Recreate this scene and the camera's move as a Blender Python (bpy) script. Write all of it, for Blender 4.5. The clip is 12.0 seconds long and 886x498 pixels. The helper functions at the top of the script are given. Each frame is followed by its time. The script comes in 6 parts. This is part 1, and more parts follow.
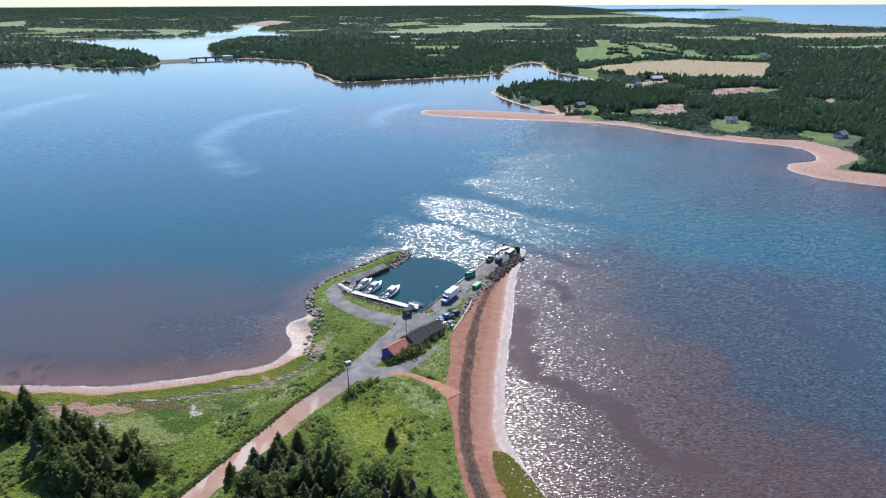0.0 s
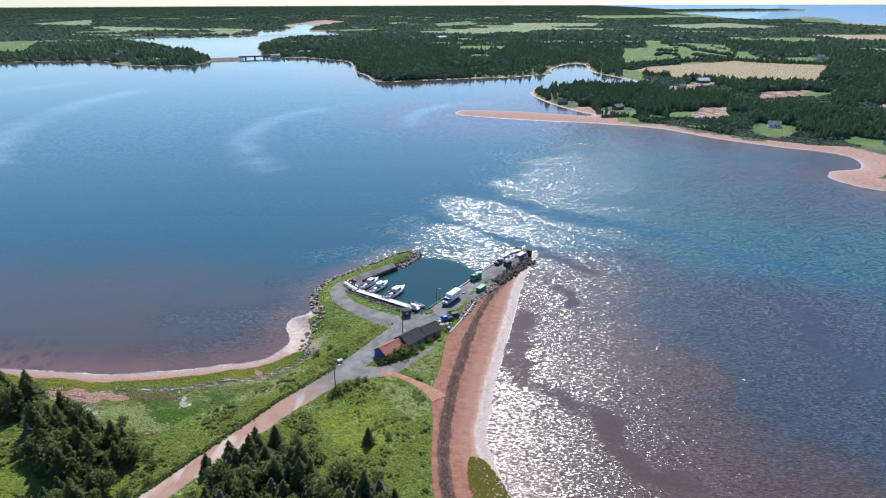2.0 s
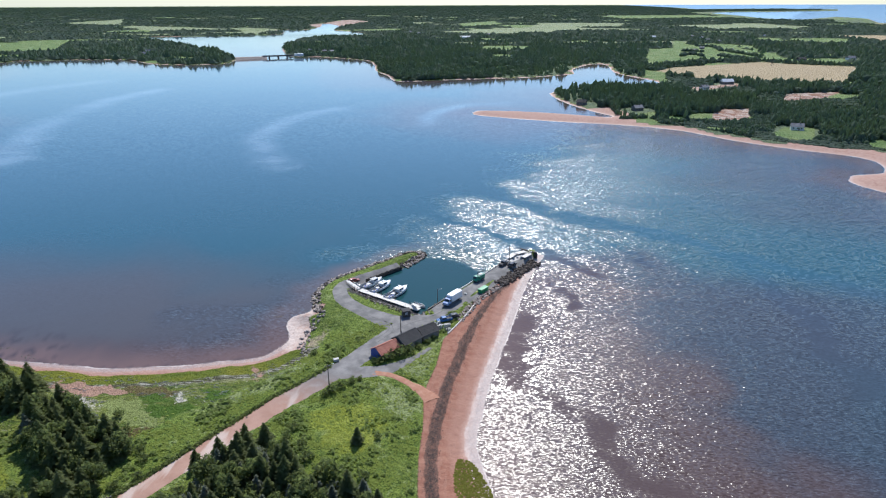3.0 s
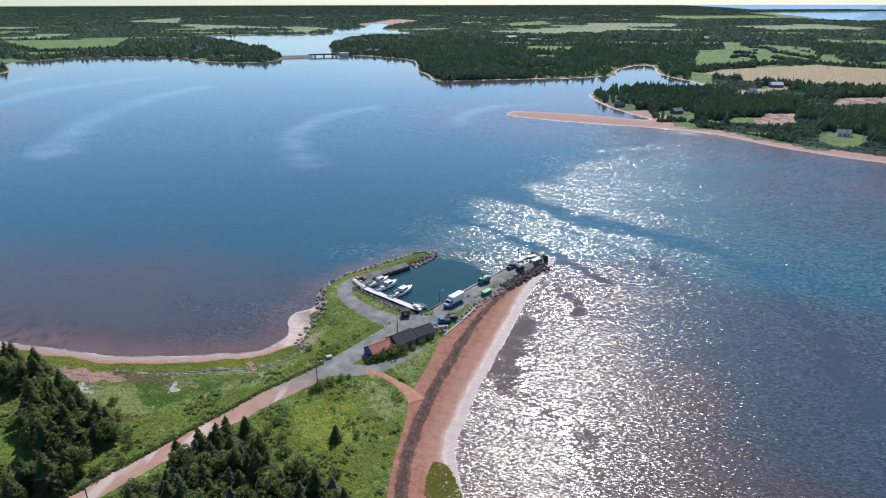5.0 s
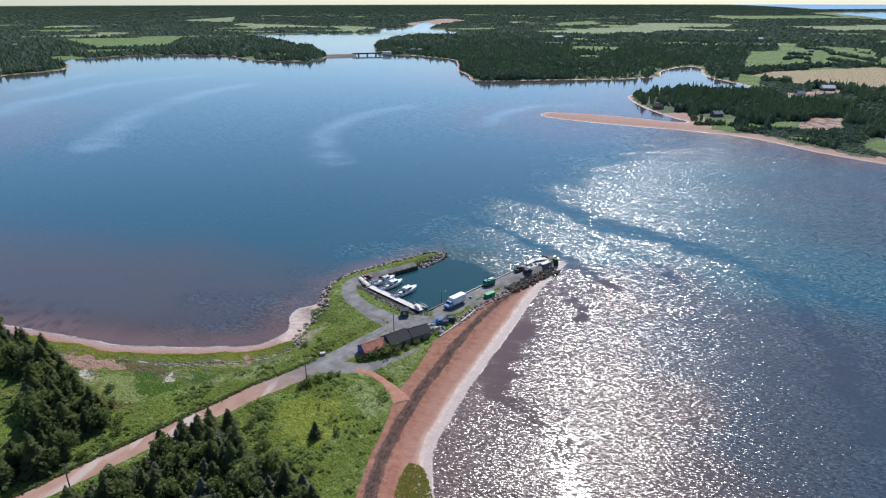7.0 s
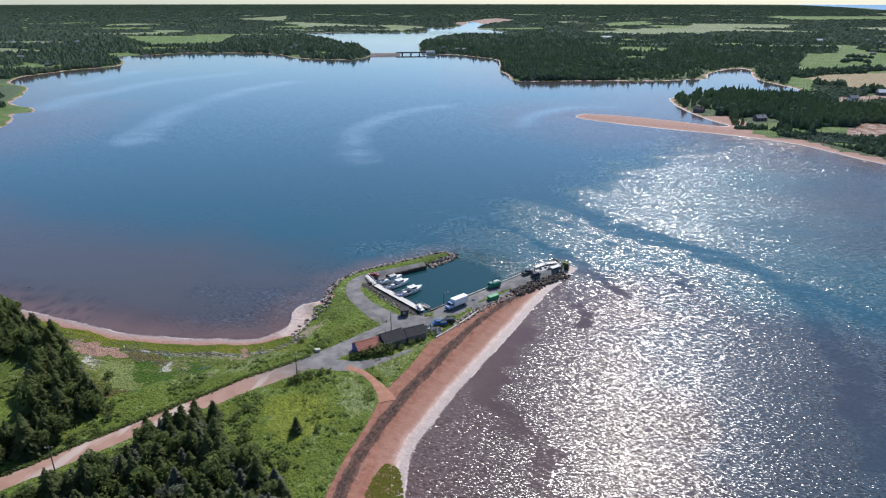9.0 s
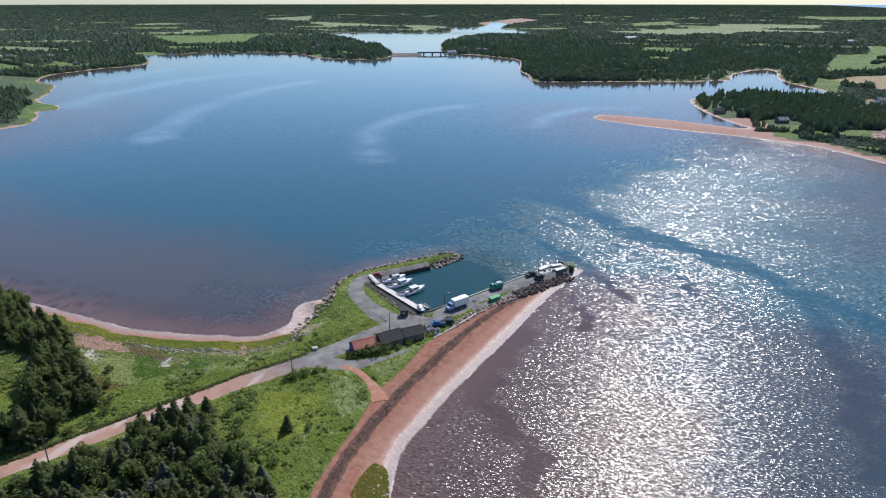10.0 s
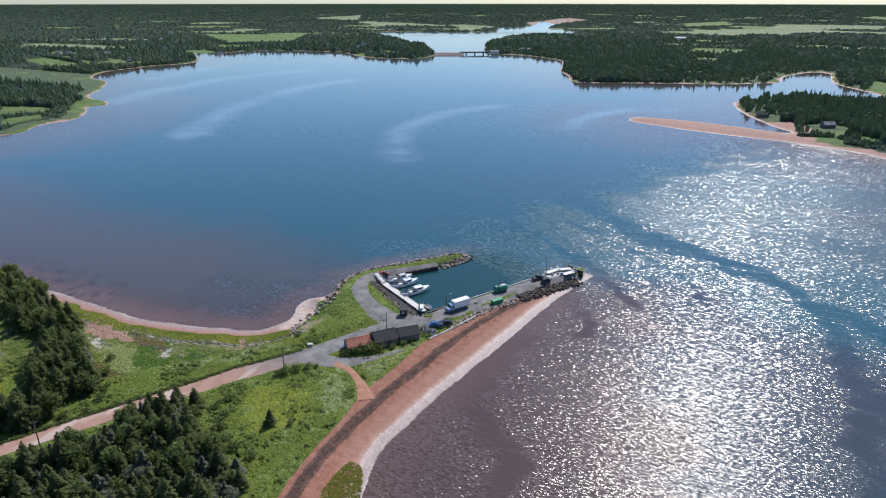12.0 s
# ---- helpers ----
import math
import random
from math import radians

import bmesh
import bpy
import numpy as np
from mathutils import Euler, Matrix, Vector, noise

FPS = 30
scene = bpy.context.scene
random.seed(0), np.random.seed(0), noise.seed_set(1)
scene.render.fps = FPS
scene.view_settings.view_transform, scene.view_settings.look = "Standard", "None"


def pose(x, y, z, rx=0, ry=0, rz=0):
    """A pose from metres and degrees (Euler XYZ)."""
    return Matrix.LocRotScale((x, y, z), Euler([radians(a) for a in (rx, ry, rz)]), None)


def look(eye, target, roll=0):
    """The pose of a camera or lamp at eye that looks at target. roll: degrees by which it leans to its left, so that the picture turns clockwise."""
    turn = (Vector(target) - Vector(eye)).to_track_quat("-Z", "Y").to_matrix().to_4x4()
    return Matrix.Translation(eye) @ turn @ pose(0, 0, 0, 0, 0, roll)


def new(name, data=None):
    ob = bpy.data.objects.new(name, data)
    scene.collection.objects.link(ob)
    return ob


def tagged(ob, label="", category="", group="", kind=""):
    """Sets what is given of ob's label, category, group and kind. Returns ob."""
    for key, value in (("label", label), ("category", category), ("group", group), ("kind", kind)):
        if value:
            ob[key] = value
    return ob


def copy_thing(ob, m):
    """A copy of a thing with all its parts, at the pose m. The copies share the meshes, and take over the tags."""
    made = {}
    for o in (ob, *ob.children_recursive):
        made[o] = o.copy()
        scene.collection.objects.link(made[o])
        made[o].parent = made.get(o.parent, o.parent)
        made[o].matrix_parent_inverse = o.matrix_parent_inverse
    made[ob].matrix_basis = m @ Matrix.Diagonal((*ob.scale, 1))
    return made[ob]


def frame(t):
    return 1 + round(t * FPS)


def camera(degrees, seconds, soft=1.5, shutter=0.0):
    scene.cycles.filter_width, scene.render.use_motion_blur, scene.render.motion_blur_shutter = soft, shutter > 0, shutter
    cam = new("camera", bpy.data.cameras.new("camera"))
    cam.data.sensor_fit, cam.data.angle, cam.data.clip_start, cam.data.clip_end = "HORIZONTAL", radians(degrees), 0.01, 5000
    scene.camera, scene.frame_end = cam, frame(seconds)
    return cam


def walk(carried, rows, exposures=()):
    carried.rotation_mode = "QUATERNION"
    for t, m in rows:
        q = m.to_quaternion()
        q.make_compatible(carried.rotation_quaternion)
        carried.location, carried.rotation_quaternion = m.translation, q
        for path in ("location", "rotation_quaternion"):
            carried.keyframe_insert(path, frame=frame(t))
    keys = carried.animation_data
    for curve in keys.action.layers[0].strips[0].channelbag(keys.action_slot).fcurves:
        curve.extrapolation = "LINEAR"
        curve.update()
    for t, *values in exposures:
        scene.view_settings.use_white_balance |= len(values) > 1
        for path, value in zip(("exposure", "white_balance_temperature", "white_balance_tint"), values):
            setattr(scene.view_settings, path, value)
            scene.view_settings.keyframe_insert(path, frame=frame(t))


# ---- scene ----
cam = camera(69.9, 12.0, 1.2)
PATH = [
    (0, (5.224, 0.149, 104.829), (5.245, 2.013, 104.103), -0.2),
    (0.5, (9.219, 0.436, 104.837), (9.203, 2.3, 104.111), -0.2),
    (1, (13.176, 0.79, 104.857), (13.124, 2.653, 104.131), -0.2),
    (1.5, (17.108, 1.212, 104.888), (17.019, 3.074, 104.162), -0.2),
    (2, (21.007, 1.715, 104.944), (20.882, 3.575, 104.218), -0.2),
    (2.5, (24.902, 2.271, 105.016), (24.741, 4.128, 104.29), -0.2),
    (3, (28.769, 2.872, 105.073), (28.572, 4.725, 104.347), -0.2),
    (5, (43.944, 5.779, 105.388), (43.606, 7.611, 104.661), -0.1),
    (5.5, (47.68, 6.633, 105.434), (47.308, 8.459, 104.707), -0.1),
    (6, (51.393, 7.608, 105.473), (50.986, 9.426, 104.746), -0.1),
    (6.5, (55.094, 8.693, 105.489), (54.653, 10.503, 104.762), -0.1),
    (7, (58.705, 9.922, 105.5), (58.23, 11.723, 104.772), -0.1),
    (9, (72.79, 15.508, 105.436), (72.18, 17.267, 104.707), -0.0),
    (9.5, (76.303, 17.045, 105.419), (75.659, 18.792, 104.69), -0.0),
    (10, (79.727, 18.629, 105.4), (79.051, 20.364, 104.671), -0.0),
    (10.5, (83.108, 20.286, 105.402), (82.4, 22.009, 104.673), 0.0),
    (11, (86.491, 22.037, 105.407), (85.751, 23.746, 104.678), 0.0),
    (11.5, (89.873, 23.82, 105.426), (89.1, 25.514, 104.696), -0.0),
    (12, (93.218, 25.557, 105.448), (92.414, 27.236, 104.718), -0.0),
]
walk(cam, [(t, look(eye, target, roll)) for t, eye, target, roll in PATH], [(0.0, 0.46, 6120.0, 10.0), (2.0, 0.42, 6120.0, 10.0), (4.5, 0.29, 6120.0, 10.0), (7.0, 0.18, 6200.0, 11.0), (12.0, 0.16, 6220.0, 12.0)])

# ---- world, sun, exposure ----
SUN_AZ, SUN_EL = 0.5, 46.5          # degrees from +y towards +x, and above the horizon
world = bpy.data.worlds.new("sky_world")
scene.world = world
world.use_nodes = True
wn = world.node_tree.nodes
sky = wn.new("ShaderNodeTexSky")
sky.sky_type = "NISHITA"
sky.sun_disc = False
sky.sun_elevation = radians(SUN_EL)
sky.sun_rotation = radians(SUN_AZ)
sky.altitude = 50
sky.air_density, sky.dust_density, sky.ozone_density = 1.0, 0.4, 2.5
wn["Background"].inputs[1].default_value = 0.1
tint = wn.new("ShaderNodeMix")
tint.data_type, tint.blend_type = "RGBA", "MULTIPLY"
tint.inputs[0].default_value = 1.0
tint.inputs[7].default_value = (0.86, 0.99, 1.16, 1)
world.node_tree.links.new(sky.outputs[0], tint.inputs[6])
world.node_tree.links.new(tint.outputs[2], wn["Background"].inputs[0])
sun_data = bpy.data.lights.new("sun", "SUN")
sun_data.energy, sun_data.angle, sun_data.color = 4.8, radians(0.53), (1.0, 0.95, 0.87)
sun = new("sun", sun_data)
sd = Vector((math.sin(radians(SUN_AZ)) * math.cos(radians(SUN_EL)), math.cos(radians(SUN_AZ)) * math.cos(radians(SUN_EL)), math.sin(radians(SUN_EL))))
sun.matrix_world = look(tuple(sd * 600), (0, 0, 0))


# ---- materials ----
class Mat:
    """A small node builder round one Principled material."""

    def __init__(self, name, color=(0.5, 0.5, 0.5), rough=0.7, metal=0.0, spec=0.5):
        self.m = bpy.data.materials.new(name)
        self.m.use_nodes = True
        self.t = self.m.node_tree
        self.b = self.t.nodes["Principled BSDF"]
        self.b.inputs["Base Color"].default_value = (*color, 1)
        self.b.inputs["Roughness"].default_value = rough
        self.b.inputs["Metallic"].default_value = metal
        self.b.inputs["Specular IOR Level"].default_value = spec
        self.geo = None

    def node(self, kind, **kw):
        n = self.t.nodes.new(kind)
        for k, v in kw.items():
            setattr(n, k, v)
        return n

    def put(self, sock, v):
        if isinstance(v, bpy.types.NodeSocket):
            self.t.links.new(v, sock)
        elif isinstance(v, tuple):
            sock.default_value = (*v, 1) if len(v) == 3 and len(sock.default_value) == 4 else v
        else:
            sock.default_value = v

    def pos(self):
        if not self.geo:
            self.geo = self.node("ShaderNodeNewGeometry")
        return self.geo.outputs["Position"]

    def obj(self):
        return self.node("ShaderNodeTexCoord").outputs["Object"]

    def noise(self, scale, detail=4, rough=0.55, vec=None, stretch=None, dist=0.0):
        v = vec or self.pos()
        if stretch:
            mp = self.node("ShaderNodeMapping")
            self.put(mp.inputs["Vector"], v)
            mp.inputs["Rotation"].default_value = (0, 0, stretch[3] if len(stretch) > 3 else 0)
            mp.inputs["Scale"].default_value = stretch[:3]
            v = mp.outputs[0]
        n = self.node("ShaderNodeTexNoise")
        self.put(n.inputs["Vector"], v)
        n.inputs["Scale"].default_value = scale
        n.inputs["Detail"].default_value = detail
        n.inputs["Roughness"].default_value = rough
        n.inputs["Distortion"].default_value = dist
        return n.outputs[0]

    def attr(self, name):
        return self.node("ShaderNodeAttribute", attribute_name=name).outputs["Fac"]

    def math(self, op, a, b=0.0, c=0.0):
        n = self.node("ShaderNodeMath", operation=op)
        for i, v in enumerate((a, b, c)):
            self.put(n.inputs[i], v)
        return n.outputs[0]

    def ramp(self, f, lo, hi, a=0.0, b=1.0):
        n = self.node("ShaderNodeMapRange", interpolation_type="SMOOTHSTEP")
        for i, v in enumerate((f, lo, hi, a, b)):
            self.put(n.inputs[i], v)
        return n.outputs[0]

    def mix(self, f, a, b):
        n = self.node("ShaderNodeMix", data_type="RGBA")
        self.put(n.inputs[0], f)
        self.put(n.inputs[6], a)
        self.put(n.inputs[7], b)
        return n.outputs[2]

    def bump(self, h, strength=0.5, dist=0.1, normal=None):
        n = self.node("ShaderNodeBump")
        self.put(n.inputs["Height"], h)
        self.put(n.inputs["Strength"], strength)
        n.inputs["Distance"].default_value = dist
        if normal:
            self.put(n.inputs["Normal"], normal)
        return n.outputs[0]

    def set(self, **kw):
        names = {"color": "Base Color", "rough": "Roughness", "normal": "Normal", "metal": "Metallic", "spec": "Specular IOR Level"}
        for k, v in kw.items():
            self.put(self.b.inputs[names[k]], v)
        return self


def worn(name, c1, c2, rough=0.7, scale=1.5, bump=0.2, metal=0.0, fine=18.0):
    """A plain surface with patches at two scales and fine relief."""
    k = Mat(name, c1, rough, metal)
    v = k.obj()
    n1, n2 = k.noise(scale, 5, 0.6, v), k.noise(fine, 3, 0.6, v)
    k.set(color=k.mix(k.ramp(k.math("MULTIPLY_ADD", n2, 0.4, n1), 0.5, 0.9), c1, c2), normal=k.bump(n2, bump, 0.02))
    k.set(rough=k.ramp(n1, 0.2, 0.8, rough - 0.1, min(1.0, rough + 0.1)))
    return k.m


def leafy(name, c1, c2, c3, thin=0.4):
    """Foliage: hue differs from clump to clump and from plant to plant."""
    k = Mat(name, c1, 0.85, 0.0, 0.06)
    g = k.node("ShaderNodeNewGeometry")
    o = k.node("ShaderNodeObjectInfo")
    col = k.mix(g.outputs["Random Per Island"], c1, c2)
    col = k.mix(k.math("MULTIPLY", o.outputs["Random"], 0.6), col, c3)
    big = k.noise(0.012, 3)
    col = k.mix(k.ramp(k.noise(0.0045, 3, 0.6), 0.45, 0.6, 0.0, 0.45), col, c2)
    col = k.mix(k.ramp(big, 0.42, 0.62, 0.0, 0.55), col, c3)
    k.set(color=col)
    if thin:
        tr = k.node("ShaderNodeBsdfTranslucent")
        k.put(tr.inputs["Color"], k.mix(0.35, col, (0.26, 0.32, 0.08)))
        mx = k.node("ShaderNodeMixShader")
        k.put(mx.inputs[0], thin)
        k.t.links.new(k.b.outputs[0], mx.inputs[1])
        k.t.links.new(tr.outputs[0], mx.inputs[2])
        k.t.links.new(mx.outputs[0], k.t.nodes["Material Output"].inputs["Surface"])
    return k.m


# ---- plan of the coast, in metres ----
NEAR_LAND = [(-1500, 210), (-700, 190), (-300, 165), (-170, 162), (-124, 161.3), (-103, 160.4), (-93, 159.8), (-79, 162.3), (-69, 164), (-60, 167.2), (-52, 169.3), (-46.8, 172), (-43.6, 178), (-42.4, 183), (-44.2, 188.6), (-46.4, 193.4),
             (-46, 199.5), (-41.5, 203.8), (-42.5, 212), (-44, 221), (-42, 230), (-38, 237), (-32, 244), (-25, 253), (-16, 264), (-10, 266), (-7.5, 262), (-8.5, 257.5), (-13, 249.5), (-18.5, 241.5),
             (-26, 232.5), (-29.6, 228), (-29, 223.2), (-22, 218.4), (-13, 213), (-5, 208.2), (1, 204.5), (5, 212), (10, 221), (19, 239), (28, 255), (35.5, 266), (40, 269)]
NEAR_BEACH = [(46, 268), (42, 255), (38.5, 240), (35.5, 225), (32.5, 205), (29, 184), (25.5, 163), (24, 148), (23, 136), (25.5, 125), (30, 112), (36, 95), (50, 70),
              (75, 45), (120, 10), (200, -40), (600, -300), (900, -1500), (-1500, -1500)]
WEST_SHORE = [(-20000, 420), (-1500, 330), (-900, 290), (-600, 305), (-469, 342), (-486, 387), (-484, 419), (-518, 460), (-544, 479), (-533, 494), (-558, 514), (-591, 521), (-615, 533), (-655, 580), (-722, 642), (-783, 666), (-834, 723),
              (-843, 764), (-847, 837), (-831, 900), (-892, 982), (-994, 1057), (-955, 1116), (-919, 1200), (-755, 1240), (-687, 1200), (-626, 1151), (-545, 1145), (-501, 1180), (-512, 1249), (-526, 1288)]
RIVER = [(-560, 1335), (-629, 1459), (-774, 1612), (-945, 1815), (-1179, 2079), (-821, 2247), (-850, 2500), (-956, 2701), (-830, 2680), (-865, 3043), (-996, 3551), (-782, 3082), (-700, 2678),
         (-552, 2474), (-489, 2310), (-577, 2141), (-615, 1901), (-539, 1594), (-457, 1390)]
NORTH_SHORE = [(-424, 1335), (-353, 1327), (-254, 1255), (-217, 1159), (-194, 1063), (-160, 988), (-132, 918), (-71, 937), (-1, 964), (60, 985), (105, 1020), (125, 1035), (131, 1115), (171, 1205),
               (195, 1193), (190, 1070), (206, 1008), (230, 946), (224, 897), (174, 880), (136, 882), (84, 827), (75, 806), (84, 749), (98, 705), (116, 665), (130, 645)]
EAST_SHORE = [(126, 637), (52, 664), (-4, 668), (-11, 655), (-8, 642), (22, 626), (75, 609), (127, 597), (174, 575), (210, 532), (245, 503), (279, 480), (283, 457), (272, 434), (248, 426), (240, 411), (248, 388), (277, 368),
              (330, 345), (420, 320), (700, 280), (1500, 200), (20000, 100)]
SEA_COAST = [(20000, 2000), (3000, 2300), (1950, 2650), (1887, 3012), (1856, 3330), (1862, 3612), (2221, 4466), (2272, 4989), (1923, 4501), (1720, 4226), (1619, 4538), (1772, 5495), (1857, 6626),
             (2287, 7306), (2753, 7422), (3600, 7945), (4200, 9300), (3626, 10019), (2512, 9585), (2898, 12278), (3500, 24000), (-20000, 24000)]
FAR_LAND = WEST_SHORE + RIVER + NORTH_SHORE + EAST_SHORE + SEA_COAST
HUB = (45.0, 12.0)                  # centre of the sheets


def spline(pts, step):
    """Catmull-Rom line through plan points, at about even steps."""
    p = np.array([pts[0], *pts, pts[-1]], float)
    out = []
    for i in range(1, len(p) - 2):
        n = max(1, int(np.linalg.norm(p[i + 1] - p[i]) / step))
        for k in range(n):
            t = k / n
            a, b, c, d = p[i - 1], p[i], p[i + 1], p[i + 2]
            out.append(0.5 * (2 * b + (c - a) * t + (2 * a - 5 * b + 4 * c - d) * t * t + (3 * b - a - 3 * c + d) * t ** 3))
    out.append(p[-2])
    return np.array(out)


def line_dist(x, y, pts):
    """Distance from each place to a polyline."""
    pts = np.asarray(pts, float)
    if x.size < 40:
        a, e = pts[:-1], pts[1:] - pts[:-1]
        rx, ry = x.reshape(-1, 1) - a[:, 0], y.reshape(-1, 1) - a[:, 1]
        t = np.clip((rx * e[:, 0] + ry * e[:, 1]) / ((e ** 2).sum(1) + 1e-9), 0, 1)
        return np.sqrt(((rx - t * e[:, 0]) ** 2 + (ry - t * e[:, 1]) ** 2).min(1)).reshape(x.shape)
    best = np.full(x.shape, 1e9)
    for (ax, ay), (bx, by) in zip(pts[:-1], pts[1:]):
        dx, dy = bx - ax, by - ay
        t = np.clip(((x - ax) * dx + (y - ay) * dy) / (dx * dx + dy * dy + 1e-9), 0, 1)
        best = np.minimum(best, (x - ax - t * dx) ** 2 + (y - ay - t * dy) ** 2)
    return np.sqrt(best)


def inside(x, y, pts):
    """Whether each place lies in the closed outline."""
    pts = np.asarray(pts, float)
    if x.size < 40:
        b = np.roll(pts, -1, axis=0)
        X, Y = x.reshape(-1, 1), y.reshape(-1, 1)
        flat = np.where(b[:, 1] == pts[:, 1], 1e-9, b[:, 1] - pts[:, 1])
        hit = ((pts[:, 1] > Y) != (b[:, 1] > Y)) & (X < (b[:, 0] - pts[:, 0]) * (Y - pts[:, 1]) / flat + pts[:, 0])
        return (hit.sum(1) % 2 == 1).reshape(x.shape)
    r = np.zeros(x.shape, bool)
    for (ax, ay), (bx, by) in zip(pts, np.roll(pts, -1, axis=0)):
        if ay != by:
            r ^= ((ay > y) != (by > y)) & (x < (bx - ax) * (y - ay) / (by - ay) + ax)
    return r


def signed(x, y, pts):
    d = line_dist(x, y, np.vstack([pts, pts[:1]]))
    return np.where(inside(x, y, pts), d, -d)


def waves(x, y, scale, seed=0, octaves=3):
    """Smooth noise of about -1 to 1 from sums of turned sines."""
    rng = np.random.RandomState(seed)
    s, amp, tot = 0.0, 1.0, 0.0
    for o in range(octaves):
        for k in range(4):
            a, ph = rng.uniform(0, 6.283), rng.uniform(0, 6.283, 2)
            f = 6.283 / scale * rng.uniform(0.7, 1.4)
            s = s + amp * np.sin((x * math.cos(a) + y * math.sin(a)) * f + ph[0] + 1.3 * np.sin((y * math.cos(a) - x * math.sin(a)) * f * 0.7 + ph[1]))
        tot += amp * 2.2
        amp *= 0.55
        scale *= 0.47
    return s / tot


def step(v, lo, hi):
    t = np.clip((v - lo) / (hi - lo), 0, 1)
    return t * t * (3 - 2 * t)


NEAR_COAST = np.vstack([spline(NEAR_LAND[4:], 2.0), spline(NEAR_BEACH[:13], 2.5), np.array(NEAR_BEACH[13:] + NEAR_LAND[:4], float)])
FAR_COAST = np.vstack([spline(WEST_SHORE[2:], 14), spline(RIVER, 40), spline(NORTH_SHORE, 12), spline(EAST_SHORE[:-3], 10), np.array(EAST_SHORE[-3:] + SEA_COAST + WEST_SHORE[:2], float)])
GRASS_EDGE = [(42, 264), (30, 239), (18, 214), (14, 197), (9.5, 184), (9, 168), (7.5, 157), (7.5, 150), (9, 138), (9.5, 126), (11, 114), (16, 95), (30, 65), (60, 30), (110, -10)]
WHARF_EDGE = [(1.5, 204.0), (35.8, 266.3)]
WRACK = [(31, 236), (25.5, 222), (21, 206), (19.2, 197.6), (17.1, 185.8), (15.4, 172.6), (13.7, 161), (12.8, 150), (12.3, 141), (12.3, 132), (12.8, 124.6), (13.6, 117.5), (14.6, 112), (20, 95), (36, 65)]


def heights(x, y):
    """Ground height over the water, and the distance inland, for plan places."""
    x, y = np.asarray(x, float), np.asarray(y, float)
    dn = np.full(x.shape, -1e4)
    near = (np.abs(x) < 900) & (y < 420) & (y > -900)
    if near.any():
        dn[near] = signed(x[near], y[near], NEAR_COAST)
    df = np.full(x.shape, -1e4)
    far = (y > 180) & ~((np.abs(x) < 150) & (y < 320))
    if far.any():
        df[far] = signed(x[far], y[far], FAR_COAST)
    d = np.maximum(dn, df)
    gx = np.interp(y, [p[1] for p in reversed(GRASS_EDGE)], [p[0] for p in reversed(GRASS_EDGE)])
    beach = step(x - gx, -4, 0)
    soft = 15.0 + 15.0 * step(-38 + (y - 150) * 0.5 - x, -6, 10)
    w = soft + (5.0 - soft) * step(y, 186, 199) * (1 - beach)
    w = 14.0 * beach + w * (1 - beach)
    quay = (y > 203) & (line_dist(x, y, WHARF_EDGE) < np.minimum(6, 0.5 * (y - 200)))
    w = np.where(quay, 0.8, w)
    built = quay | (y > 199) & (beach < 0.5)
    w = np.where(df > dn, 14.0, w)
    top = np.where(df > dn, 1.6 + 1.6 * step(df, 20, 220) + 1.2 * waves(x, y, 900, 5) * step(df, 60, 400) + 4.0 * step(df, 700, 2200), 2.5)
    top = top + np.where((dn > 20) & (y < 175), 0.6 * step(160 - y, 0, 60) + 0.25 * waves(x, y, 26, 3), 0)
    top = top - np.where((dn > 0) & (x < -4), 0.85 * step(y - 0.6 * (x + 30), 222, 238), 0)
    z = np.where(d > 0, top * step(d, 0, w), np.maximum(-2.5, d * 0.12))
    z = np.where((d > 0) & ~built, 0.4 * top * np.clip(d / w, 0, 1) + 0.6 * z, z)
    return z, d, dn, df


def ground_z(x, y):
    return float(heights(np.array([x]), np.array([y]))[0][0])


REACH, START = 4650.0, 2400.0


def settle(x, y, z):
    """Far country: the land and sea climb gently to the skyline, all within the sheet's reach."""
    dx, dy = x - HUB[0], y - HUB[1]
    r = np.hypot(dx, dy) + 1e-6
    rr = np.where(r > START, START + (REACH - START) * (1 - START / r), r)
    return HUB[0] + dx * rr / r, HUB[1] + dy * rr / r, z * rr / r + 105.0 * (1 - rr / r)


def polar_grid(a0, a1, da, radii):
    az = np.radians(np.arange(a0, a1 + da * 0.5, da))
    A, R = np.meshgrid(az, np.array(radii))
    return HUB[0] + R * np.sin(A), HUB[1] + R * np.cos(A), R


def grid_faces(n, m):
    i = np.arange(n * m).reshape(n, m)
    return np.stack([i[:-1, :-1], i[1:, :-1], i[1:, 1:], i[:-1, 1:]], -1).reshape(-1, 4)


def mesh_from(name, verts, faces, smooth=True):
    me = bpy.data.meshes.new(name)
    faces = np.asarray(faces)
    me.vertices.add(len(verts))
    me.vertices.foreach_set("co", np.asarray(verts, np.float32).ravel())
    me.loops.add(faces.size)
    me.loops.foreach_set("vertex_index", faces.ravel().astype(np.int32))
    me.polygons.add(len(faces))
    me.polygons.foreach_set("loop_start", (np.arange(len(faces)) * faces.shape[1]).astype(np.int32))
    me.polygons.foreach_set("use_smooth", np.full(len(faces), smooth))
    me.update(calc_edges=True)
    return me


def add_attr(me, name, values):
    a = me.attributes.new(name, "FLOAT", "POINT")
    a.data.foreach_set("value", np.asarray(values, np.float32).ravel())


